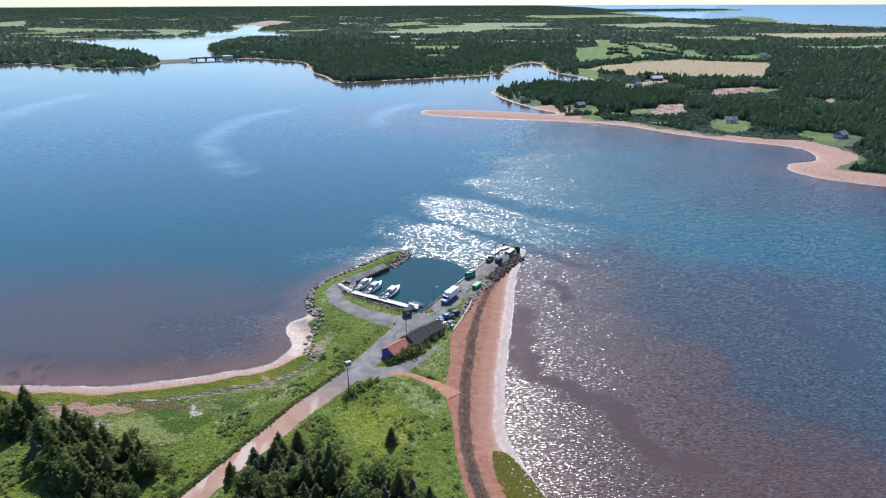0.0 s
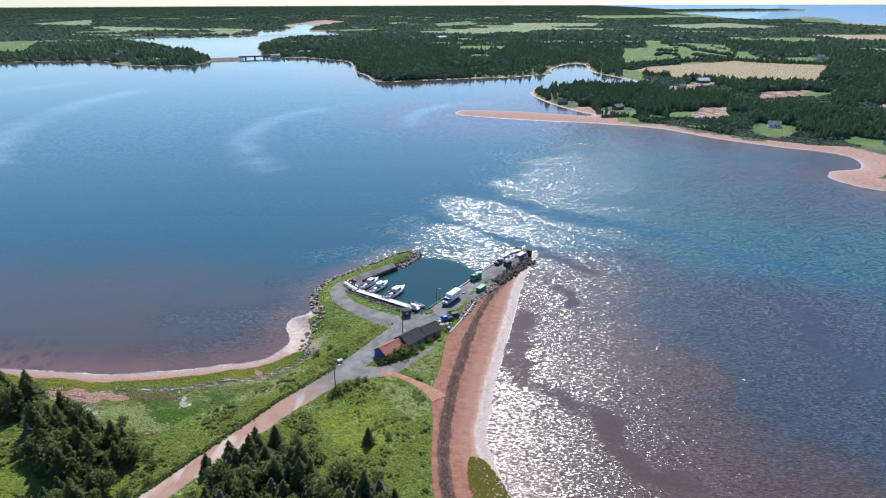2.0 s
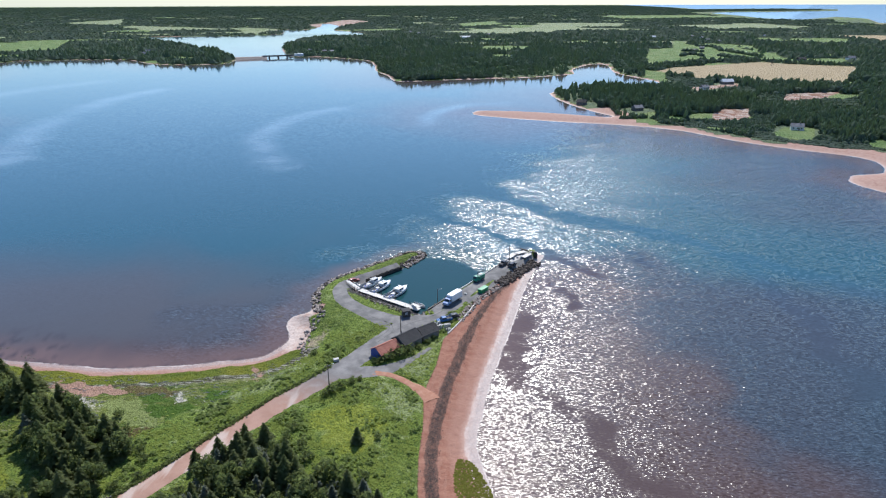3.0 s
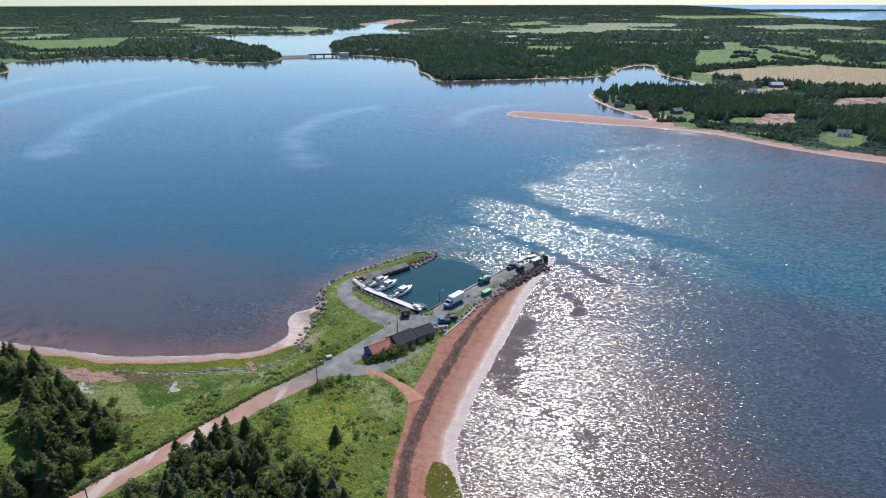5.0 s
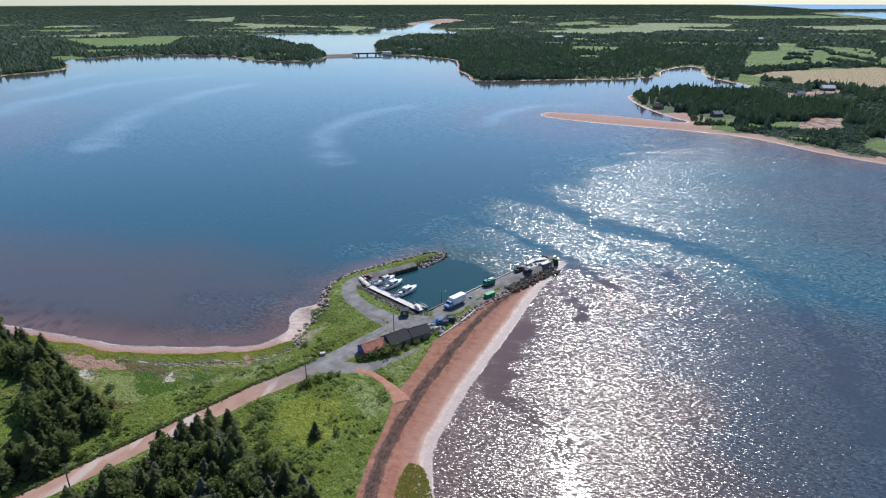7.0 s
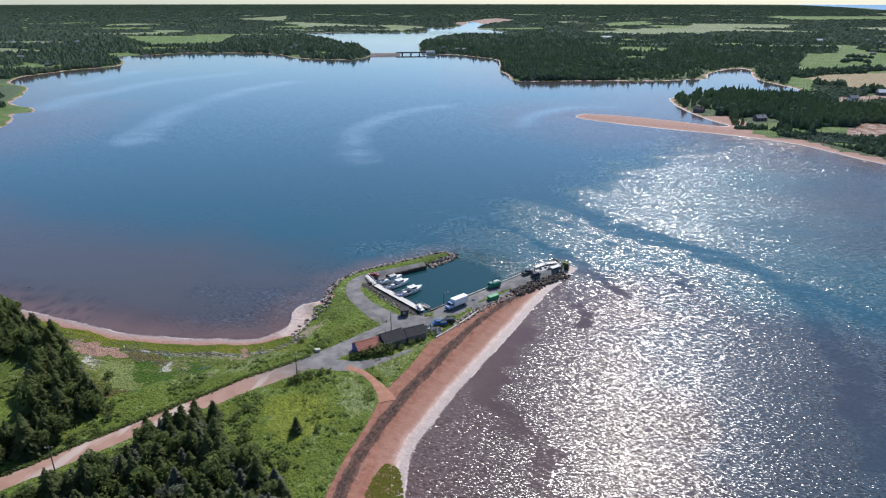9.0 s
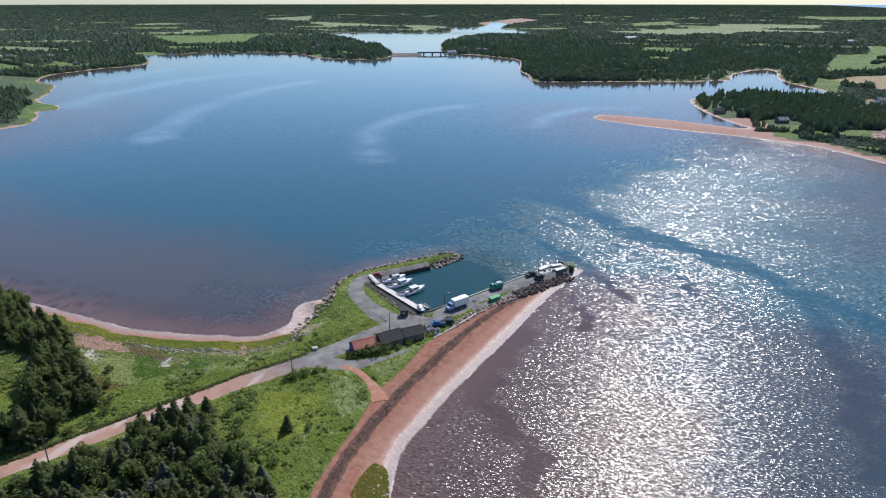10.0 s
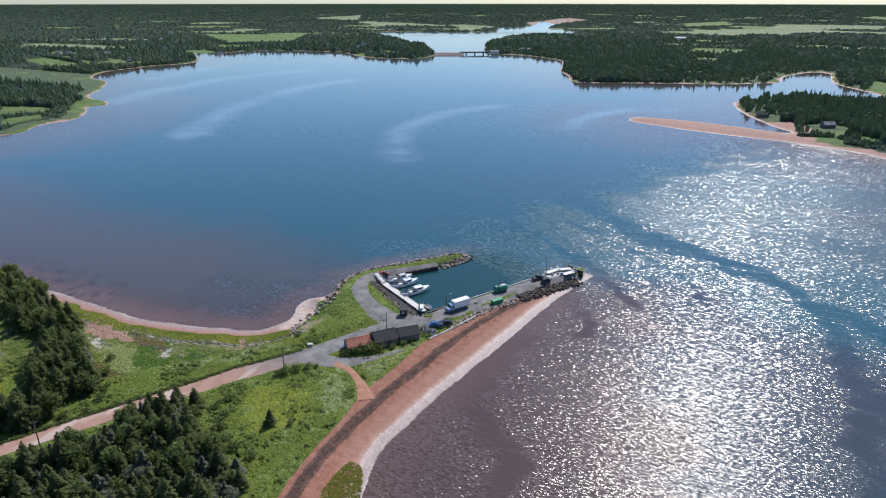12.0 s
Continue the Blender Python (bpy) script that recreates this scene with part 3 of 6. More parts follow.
def water_material():
    k = Mat("estuary_water", (0.02, 0.06, 0.08), 0.06, 0.0, 0.43)
    k.b.inputs["IOR"].default_value = 1.333
    n = k.noise(0.014, 2, 0.45, dist=0.8)
    s = k.math("ADD", k.attr("silt"), k.math("MULTIPLY_ADD", n, 0.3, -0.15))
    slate = k.mix(k.attr("lee"), (0.038, 0.047, 0.062), (0.068, 0.068, 0.072))
    col = k.mix(k.ramp(s, 0.05, 0.5), (0.02, 0.075, 0.101), slate)
    col = k.mix(k.ramp(s, 0.5, 1.05), col, (0.076, 0.05, 0.046))
    # swirls and far water: brighter sky reflection painted in as a paler base colour
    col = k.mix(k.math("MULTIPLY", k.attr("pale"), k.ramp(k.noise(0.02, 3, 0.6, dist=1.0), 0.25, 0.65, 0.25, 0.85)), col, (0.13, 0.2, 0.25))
    col = k.mix(k.attr("basin"), col, (0.012, 0.05, 0.055))
    col = k.mix(k.math("MULTIPLY", k.attr("shoal"), k.ramp(k.attr("lee"), 0, 1, 0.3, 0.65)), col, (0.16, 0.1, 0.086))
    col = k.mix(k.math("MULTIPLY", k.attr("weedbed"), 0.75), col, (0.04, 0.032, 0.034))
    foam = k.math("MULTIPLY", k.ramp(k.math("MULTIPLY_ADD", k.noise(0.45, 4, 0.7), 1.6, k.attr("off")), 0.9, 1.3, 1.0, 0.0), k.ramp(k.noise(0.07, 3, 0.6), 0.42, 0.6, 0.12, 0.75))
    col = k.mix(foam, col, (0.6, 0.52, 0.48))
    # slopes of the wind waves: short ripples near the land, longer waves out on the open bay
    def slopes(scale, stretch, detail=2):
        mp = k.node("ShaderNodeMapping")
        k.put(mp.inputs["Vector"], k.pos())
        mp.inputs["Rotation"].default_value = (0, 0, stretch[2])
        mp.inputs["Scale"].default_value = (stretch[0], stretch[1], 1.0)
        w = k.node("ShaderNodeTexNoise")
        k.put(w.inputs["Vector"], mp.outputs[0])
        w.inputs["Scale"].default_value, w.inputs["Detail"].default_value, w.inputs["Roughness"].default_value, w.inputs["Distortion"].default_value = scale, detail, 0.55, 0.4
        c = k.node("ShaderNodeVectorMath", operation="SUBTRACT")
        k.put(c.inputs[0], w.outputs[1])
        c.inputs[1].default_value = (0.5, 0.5, 0.5)
        return c.outputs[0]

    def scaled(v, f):
        n = k.node("ShaderNodeVectorMath", operation="SCALE")
        k.put(n.inputs[0], v)
        k.put(n.inputs["Scale"], f)
        return n.outputs[0]

    def added(a, b):
        n = k.node("ShaderNodeVectorMath", operation="ADD")
        k.put(n.inputs[0], a)
        k.put(n.inputs[1], b)
        return n.outputs[0]

    v = scaled(slopes(3.2, (0.8, 1.3, 0.3), 1), k.math("MULTIPLY", k.attr("near_wave"), 0.5))
    for scale, amp, key, turn in ((1.85, 1.4, "near_wave", 0.25), (1.4, 1.85, "mid_wave", 0.3), (0.85, 2.4, "far_wave", 0.35)):
        v = added(v, scaled(slopes(scale, (0.5, 1.25, turn), 2), k.math("MULTIPLY", k.attr(key), amp)))
    gust = k.noise(0.016, 4, 0.6, stretch=(0.6, 1.5, 1.0, 0.6))
    torn = k.math("MULTIPLY_ADD", k.math("SUBTRACT", k.noise(0.14, 4, 0.65, stretch=(0.6, 1.5, 1.0, 0.5)), 0.5), 2.2, k.attr("calm"))
    ruffle = k.math("MULTIPLY", k.ramp(gust, 0.34, 0.62, 0.75, 1.1), k.math("MULTIPLY", k.ramp(torn, 0.05, 1.1, 1.0, 0.3), k.ramp(k.attr("lee"), 0, 1, 1.0, 0.06)))
    v = scaled(v, k.math("MULTIPLY", ruffle, k.attr("wind")))
    flat = k.node("ShaderNodeVectorMath", operation="MULTIPLY")
    k.put(flat.inputs[0], v)
    flat.inputs[1].default_value = (0.6, 1.08, 0.0)
    up = k.node("ShaderNodeVectorMath", operation="NORMALIZE")
    k.pos()
    k.put(up.inputs[0], added(flat.outputs[0], k.geo.outputs["Normal"]))
    k.set(color=col, normal=up.outputs[0], rough=k.math("ADD", k.ramp(ruffle, 0.05, 0.8, 0.08, 0.2), k.math("MULTIPLY", foam, 0.6)))
    return k.m


ring_near = [0.02] + list(np.arange(2, 60, 6.0)) + list(np.arange(60, 320, 1.1))
ring_far = list(320 * 1.0125 ** np.arange(0, 125)) + list(1530 * 1.02 ** np.arange(0, 138))
sheet("ground", ground_material(), ring_near + ring_far, 0.2, ground_surface)
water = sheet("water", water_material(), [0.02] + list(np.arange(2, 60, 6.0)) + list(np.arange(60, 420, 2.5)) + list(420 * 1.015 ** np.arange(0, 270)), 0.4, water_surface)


# ---- trees and woods ----
def part(name, bm, material, parent=None, label="", smooth=False):
    me = bpy.data.meshes.new(name)
    bm.to_mesh(me)
    bm.free()
    if smooth:
        me.polygons.foreach_set("use_smooth", np.ones(len(me.polygons), bool))
    me.materials.append(material)
    ob = new(name, me)
    if parent:
        ob.parent = parent
    if label:
        tagged(ob, label)
    return ob


# far crowns: distance haze is put into the foliage colour, lifted pale and bluish
HAZED_FOREST = leafy("hazed_far_foliage", (0.14, 0.2, 0.155), (0.21, 0.26, 0.18), (0.16, 0.22, 0.195), 0.7)


HOUSE_SPOTS = [(442, 2043), (561, 1906), (571, 2100), (-115, 2027), (314, 905), (270, 849), (105, 712), (157, 673), (274, 577), (333, 507), (556, 1275), (661, 1316), (-428, 1468), (-369, 1431), (-784, 1411), (-1217, 917), (-928, 852), (-1113, 950),
               (-1609, 1329), (-1479, 1299), (-947, 1097), (-1394, 1340), (-387, 1438), (420, 1480), (500, 1500), (455, 1560),
               (-342, 2392), (-294, 2282), (-52, 2202), (-1256, 882), (-1182, 917), (-1249, 1028), (-1451, 1313), (-1105, 1096), (-1279, 1310), (-754, 1345), (579, 2030), (576, 1847), (797, 2152), (644, 2940)]


def far_woods():
    """The woods round the bay: crowns set close, broad and pointed, each with its own size."""
    rng = np.random.RandomState(4)
    sets = [(0.0038, 330, 1250), (0.0056, 1250, 19000)]
    xs, ys, rs, gs = [], [], [], []
    for gap, r0, r1 in sets:
        az = np.arange(radians(-68), radians(40), gap)
        rad = r0 * (1 + gap) ** np.arange(0, int(math.log(r1 / r0) / gap))
        A, R = np.meshgrid(az, rad)
        A = A + rng.uniform(-0.55, 0.55, A.shape) * gap
        R = R * (1 + rng.uniform(-0.55, 0.55, R.shape) * gap)
        xs.append((HUB[0] + R * np.sin(A)).ravel())
        ys.append((HUB[1] + R * np.cos(A)).ravel())
        rs.append(R.ravel())
        gs.append(np.full(R.size, gap))
    x, y, r, gap = np.concatenate(xs), np.concatenate(ys), np.concatenate(rs), np.concatenate(gs)
    ok = y > 200
    x, y, r, gap = x[ok], y[ok], r[ok], gap[ok]
    z, d, dn, df = heights(x, y)
    fk = field_kind(x, y, r)
    glade = waves(x, y, 260, 17)
    keep = (df > 6) & (dn < -30) & (fk == 0)
    thin = ((df < 55) & (x > 0) & (x < 122) & (y > 690) & (y < 1250)) | ((df < 22) & (x > 120) & (x < 270) & (y > 840))
    keep &= ~(thin & (rng.rand(len(x)) < 0.8))
    keep &= ~((y < 690) & (y > 560) & (x < 132)) & ~((x > 225) & (x < 330) & (df < 30) & (y < 500)) & ~((y < 640) & (df < 16))
    keep &= ~((r > 2500) & (x > 1200) & (df < 200))
    for hx, hy in HOUSE_SPOTS:
        ux, uy = (HUB[0] - hx) / math.hypot(HUB[0] - hx, HUB[1] - hy), (HUB[1] - hy) / math.hypot(HUB[0] - hx, HUB[1] - hy)
        keep &= np.minimum(np.hypot(x - hx, y - hy), np.hypot(x - hx - 20 * ux, y - hy - 20 * uy)) > 19
    x, y, r, z, glade, gap = x[keep], y[keep], r[keep], z[keep], glade[keep], gap[keep]
    n = len(x)
    size = np.maximum(r * gap * rng.lognormal(-0.22, 0.34, n), 1.7)
    tall = (np.clip(rng.gamma(9, 0.75, n) + 2 * glade, 3.2, 13) + np.minimum(size * 0.05, 3)) * (1 - 0.35 * step(r, 1300, 3000))
    for pts, kind in FIELDS:
        cx, cy = np.mean(pts, axis=0)
        if kind in (2, 3) and math.hypot(cx - HUB[0], cy - HUB[1]) < 1400:
            q = math.hypot(cx - HUB[0], cy - HUB[1])
            wide = 0.5 * max(math.hypot(px - cx, py - cy) for px, py in pts) + 12
            along = ((x - cx) * (HUB[0] - cx) + (y - cy) * (HUB[1] - cy)) / q
            side = np.abs((x - cx) * (HUB[1] - cy) - (y - cy) * (HUB[0] - cx)) / q
            tall = np.where((along > 0) & (along < wide + 55) & (side < wide), tall * 0.38, tall)
    shore_d = line_dist(x, y, EAST_SHORE)
    tall = np.where((x > 120) & (y < 640) & (shore_d < 40), tall * 0.45, tall)
    conic = rng.rand(n) < np.clip(0.28 + 0.55 * waves(x, y, 300, 23) - 0.25 * step(x, 300, 420) * (y < 1000), 0.06, 0.9)
    ring = 4
    vs = np.zeros((n, 2 * ring + 1, 3))
    spin = rng.uniform(0, 6.28, n)
    for j in range(ring):
        for row, (hr, wr) in enumerate(((0.12, 1.0), (0.62, 0.8))):
            wide = size * np.where(conic, (0.85, 0.42)[row], wr) * rng.uniform(0.75, 1.2, n)
            aa = 6.283 * (j + 0.5 * row) / ring + spin + rng.uniform(-0.2, 0.2, n)
            vs[:, row * ring + j, 0] = x + wide * np.cos(aa)
            vs[:, row * ring + j, 1] = y + wide * np.sin(aa)
            vs[:, row * ring + j, 2] = z + tall * hr * rng.uniform(0.6, 1.2, n)
    vs[:, -1, 0], vs[:, -1, 1], vs[:, -1, 2] = x, y, z + tall * np.where(conic, 1.15, 0.85)
    f, plain = [], []
    for j in range(ring):
        k = (j + 1) % ring
        f += [(j, k, ring + j), (k, ring + k, ring + j), (ring + j, ring + k, 2 * ring)]
        plain.append((j, k, 2 * ring))
    lot = np.arange(n) * (2 * ring + 1)
    full = r < 1250                       # far crowns need fewer faces
    faces = np.vstack([(np.array(f)[None] + lot[full][:, None, None]).reshape(-1, 3), (np.array(plain)[None] + lot[~full][:, None, None]).reshape(-1, 3)])
    v = vs.reshape(-1, 3)
    X, Y, Z = settle(v[:, 0], v[:, 1], v[:, 2])
    me = mesh_from("far_woods", np.stack([X, Y, Z], -1), faces, False)
    me.materials.append(HAZED_FOREST)
    return tagged(new("far_woods", me), "dense dark green mixed woods round the estuary", "woods", kind="stuff")


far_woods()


def hedge_line(pts, gap, tall, seed):
    """A row of field trees, one object for the row."""
    rng = np.random.RandomState(seed)
    p = spline(pts, gap)
    vs, fs = [], []
    for x, y in p:
        for k in range(2):
            X, Y = x + rng.uniform(-3, 3), y + rng.uniform(-3, 3)
            z = ground_z(X, Y)
            h, w = tall * rng.uniform(0.6, 1.1), gap * rng.uniform(0.4, 0.7)
            b = len(vs)
            for row, (zz, ww) in enumerate(((0.1, 1.0), (0.6, 0.85))):
                for j in range(6):
                    a = j * 1.047 + row * 0.5
                    vs.append((X + w * ww * math.cos(a) * rng.uniform(0.8, 1.2), Y + w * ww * math.sin(a) * rng.uniform(0.8, 1.2), z + h * zz))
            vs.append((X, Y, z + h))
            for j in range(6):
                q = (j + 1) % 6
                fs += [(b + j, b + q, b + 6 + j), (b + q, b + 6 + q, b + 6 + j), (b + 6 + j, b + 6 + q, b + 12)]
    v = np.array(vs)
    X, Y, Z = settle(v[:, 0], v[:, 1], v[:, 2])
    me = mesh_from("hedgerow", np.stack([X, Y, Z], -1), fs, False)
    me.materials.append(HAZED_FOREST)
    return tagged(new("hedgerow", me), "dark green row of trees between far fields", "hedgerow", kind="stuff")


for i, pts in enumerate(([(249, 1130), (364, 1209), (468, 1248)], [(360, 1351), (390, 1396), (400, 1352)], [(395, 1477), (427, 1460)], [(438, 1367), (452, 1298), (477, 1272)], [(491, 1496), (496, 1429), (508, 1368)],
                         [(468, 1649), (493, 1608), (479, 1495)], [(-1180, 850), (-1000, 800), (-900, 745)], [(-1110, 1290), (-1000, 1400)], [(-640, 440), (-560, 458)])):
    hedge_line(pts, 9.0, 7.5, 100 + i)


# ---- mesh helpers ----
def add_box(bm, sx, sy, sz, m=Matrix(), bevel=0.0):
    """A box of full sizes with its base at z = 0 of m, edges bevelled."""
    r = bmesh.ops.create_cube(bm, size=1.0, matrix=m @ Matrix.Translation((0, 0, sz / 2)) @ Matrix.Diagonal((sx, sy, sz, 1)))
    if bevel:
        es = {e for v in r["verts"] for e in v.link_edges}
        bmesh.ops.bevel(bm, geom=list(es), offset=bevel, segments=1, affect="EDGES")
    return bm


def box(sx, sy, sz, m=Matrix(), bevel=0.03):
    return add_box(bmesh.new(), sx, sy, sz, m, bevel)


def add_rod(bm, p, q, r0, r1=None, n=8):
    p, q = Vector(p), Vector(q)
    m = Matrix.Translation((p + q) / 2) @ (q - p).to_track_quat("Z", "Y").to_matrix().to_4x4()
    bmesh.ops.create_cone(bm, cap_ends=True, segments=n, radius1=r0, radius2=r0 if r1 is None else r1, depth=(q - p).length, matrix=m)
    return bm


def rod(p, q, r0, r1=None, n=8):
    return add_rod(bmesh.new(), p, q, r0, r1, n)


def extrude_profile(pts, width, m=Matrix(), bevel=0.0):
    """A side outline in x and z, given a width in y."""
    bm = bmesh.new()
    lo = [bm.verts.new(m @ Vector((x, -width / 2, z))) for x, z in pts]
    hi = [bm.verts.new(m @ Vector((x, width / 2, z))) for x, z in pts]
    bm.faces.new(lo)
    bm.faces.new(hi[::-1])
    for i in range(len(pts)):
        j = (i + 1) % len(pts)
        bm.faces.new((lo[j], lo[i], hi[i], hi[j]))
    bmesh.ops.recalc_face_normals(bm, faces=bm.faces[:])
    if bevel:
        bmesh.ops.bevel(bm, geom=bm.edges[:], offset=bevel, segments=1, affect="EDGES")
    return bm


def thing(name, m, label, category, group="", kind=""):
    ob = tagged(new(name), label, category, group, kind)
    ob.matrix_basis = m
    return ob


def on_ground(x, y, turn=0.0, lift=0.0):
    return pose(x, y, ground_z(x, y) + lift, 0, 0, turn)


# ---- plain materials ----
M_WOOD = worn("weathered_timber", (0.27, 0.23, 0.19), (0.16, 0.13, 0.10), 0.85, 0.8, 0.4)
M_DARKWOOD = worn("tarred_timber", (0.05, 0.043, 0.038), (0.10, 0.085, 0.07), 0.8, 0.9, 0.4)
M_PALEWOOD = worn("bleached_planks", (0.7, 0.68, 0.64), (0.5, 0.47, 0.43), 0.8, 0.6, 0.3)
M_SHINGLE = worn("dark_shingles", (0.024, 0.024, 0.026), (0.05, 0.047, 0.047), 0.9, 0.7, 0.4, fine=9)
M_REDROOF = worn("faded_red_roof", (0.36, 0.13, 0.085), (0.26, 0.085, 0.06), 0.8, 0.5, 0.4, fine=8)
M_BLUE = worn("blue_paint", (0.03, 0.06, 0.24), (0.045, 0.09, 0.32), 0.6, 0.8, 0.1)
M_GREYWALL = worn("grey_shingle_wall", (0.2, 0.185, 0.17), (0.12, 0.11, 0.10), 0.85, 0.8, 0.3, fine=10)
M_WHITE = worn("white_gelcoat", (0.8, 0.8, 0.79), (0.66, 0.66, 0.65), 0.35, 0.7, 0.03)
M_WHITEBOX = worn("white_truck_panel", (0.8, 0.8, 0.8), (0.7, 0.7, 0.69), 0.45, 0.5, 0.03)
M_CABBLUE = worn("pale_blue_truck_paint", (0.3, 0.38, 0.58), (0.36, 0.44, 0.62), 0.3, 0.6, 0.02)
M_BLACK = worn("black_rubber", (0.018, 0.018, 0.018), (0.035, 0.034, 0.033), 0.8, 1.0, 0.2)
M_DARKCAR = worn("dark_car_paint", (0.018, 0.021, 0.028), (0.03, 0.033, 0.04), 0.25, 0.6, 0.02)
M_REDCAR = worn("dark_red_car_paint", (0.20, 0.035, 0.022), (0.26, 0.05, 0.03), 0.3, 0.6, 0.02)
M_BLUECAR = worn("blue_car_paint", (0.02, 0.09, 0.26), (0.03, 0.13, 0.33), 0.3, 0.6, 0.02)
M_GREEN = worn("green_machine_paint", (0.016, 0.19, 0.12), (0.025, 0.25, 0.16), 0.45, 0.7, 0.05)
M_BIN = worn("green_bin_paint", (0.02, 0.22, 0.085), (0.03, 0.28, 0.11), 0.5, 0.7, 0.05)
M_STEEL = worn("galvanised_steel", (0.42, 0.43, 0.44), (0.3, 0.3, 0.31), 0.45, 1.2, 0.1, metal=0.8)
M_CRATE = worn("grey_plastic_crate", (0.5, 0.5, 0.48), (0.36, 0.36, 0.35), 0.6, 0.9, 0.1)
M_ROCK = worn("sandstone_and_granite", (0.36, 0.305, 0.265), (0.19, 0.15, 0.125), 0.9, 0.5, 0.5, fine=4)
M_DARKROCK = worn("weed_dark_rock", (0.035, 0.026, 0.022), (0.075, 0.052, 0.04), 0.85, 0.6, 0.5, fine=5)
M_BARK = worn("bark", (0.10, 0.08, 0.065), (0.06, 0.048, 0.04), 0.95, 1.5, 0.6)
M_CONCRETE = worn("pale_concrete", (0.5, 0.48, 0.45), (0.38, 0.36, 0.34), 0.85, 0.8, 0.2)
M_POLE = worn("creosoted_pole", (0.12, 0.095, 0.075), (0.19, 0.16, 0.135), 0.85, 0.5, 0.3)
glass = Mat("dark_window_glass", (0.02, 0.026, 0.03), 0.06, 0.0, 0.6)
M_GLASS = glass.m


def asphalt_material():
    """Worn grey asphalt by the harbour that turns to red gravel inland, with pale wheel-worn patches."""
    k = Mat("road_surface", rough=0.92, spec=0.25)
    n, f, s = k.noise(0.25, 4, 0.6), k.noise(5.0, 4, 0.7), k.noise(0.12, 3, 0.5, stretch=(1.6, 0.35, 1.0, -0.55))
    sep = k.node("ShaderNodeSeparateXYZ")
    k.put(sep.inputs[0], k.pos())
    grey = k.mix(k.ramp(n, 0.35, 0.7), (0.13, 0.127, 0.125), (0.225, 0.215, 0.208))
    red = k.mix(k.ramp(n, 0.3, 0.7), (0.30, 0.175, 0.13), (0.36, 0.225, 0.175))
    red = k.mix(k.ramp(s, 0.52, 0.62, 0.0, 0.85), red, (0.45, 0.365, 0.32))
    col = k.mix(k.ramp(k.math("MULTIPLY_ADD", n, 18.0, sep.outputs[1]), 148.0, 172.0), red, grey)
    k.set(color=k.mix(k.ramp(f, 0.5, 0.8, 0.0, 0.5), col, (0.12, 0.10, 0.09)), normal=k.bump(f, 0.4, 0.03))
    return k.m


M_ROAD = asphalt_material()
M_BLACK_DUST = worn("tyre_dark_asphalt", (0.095, 0.092, 0.09), (0.15, 0.145, 0.14), 0.9, 0.8, 0.2)
sandy = Mat("red_track", rough=0.95, spec=0.2)
sandy.set(color=sandy.mix(sandy.ramp(sandy.noise(0.6, 5, 0.65), 0.35, 0.7), (0.31, 0.15, 0.098), (0.385, 0.215, 0.15)), normal=sandy.bump(sandy.noise(3.0, 4), 0.5, 0.05))
M_TRACK = sandy.m


# ---- roads ----
def strip(name, line, widths, material, lift, label="", across=7):
    """A road laid on the ground along a plan line, its edges a little ragged."""
    p = spline(line, 1.2)
    s = np.linspace(0, 1, len(p))
    w = np.interp(s, np.linspace(0, 1, len(widths)), widths)
    t = np.gradient(p, axis=0)
    t /= np.linalg.norm(t, axis=1)[:, None]
    nrm = np.stack([-t[:, 1], t[:, 0]], -1)
    u = np.linspace(-0.5, 0.5, across)
    rag = 0.35 * waves(p[:, 0] * 3, p[:, 1] * 3, 14, 41)
    q = p[:, None] + nrm[:, None] * (u[None, :, None] * (w + rag)[:, None, None])
    x, y = q[..., 0], q[..., 1]
    z = heights(x, y)[0] + lift - (0.10 * (np.abs(u[None]) > 0.49) if across > 2 else 0)
    me = mesh_from(name, np.stack([x, y, z], -1).reshape(-1, 3), grid_faces(*x.shape)[:, ::-1])
    me.materials.append(material)
    return tagged(new(name, me), label, "road", kind="structure")


ROAD_LINE = [(-84, 46), (-57.5, 96), (-49, 111), (-40.5, 127), (-32.5, 142), (-25.5, 153.5), (-19, 163.5), (-13.5, 174), (-9, 183), (-4, 192), (9, 210)]
strip("road", [(-110, -2), (-84, 46), (-64, 83), (-57.5, 96), (-49, 111), (-40.5, 127), (-32.5, 142), (-25.5, 153.5), (-19, 163.5), (-13.5, 174), (-9, 183), (-4, 192), (3, 200), (9, 210)],
      [5.6, 5.6, 5.8, 5.8, 6.0, 7.5, 8, 8], M_ROAD, 0.09, "red gravel road that turns to worn grey asphalt")
strip("road", [(0, 196.5), (5, 203.5), (11.5, 214), (20, 229.5), (30, 247), (37, 259.5), (39, 263)], [8, 9.5, 9.5, 9.5, 9.5, 9, 8], M_ROAD, 0.098, "worn grey asphalt wharf deck beside the harbour basin")
strip("road", [(-2, 196), (-9, 194.5), (-18, 199.5), (-25.5, 205), (-31, 211), (-34, 219), (-32.8, 226), (-28, 233.2), (-19.5, 243), (-15.5, 248)], [9, 9, 6.5, 6, 5.6, 5.2, 5, 4.5, 5], M_ROAD, 0.106, "narrow grey asphalt loop along the breakwater")
strip("road", [(-19, 160.5), (-12, 162), (-6, 164), (0, 169.5), (6, 178)], [6, 6, 5, 2.2, 1.4], M_ROAD, 0.114, "worn grey turnout round the grassy island")
strip("track", [(-9, 162), (-3, 161), (2, 158), (7, 153.5), (10, 150)], [3.4, 2.2, 2.2, 3.2, 5], M_TRACK, 0.122, "red sandy track down to the beach")


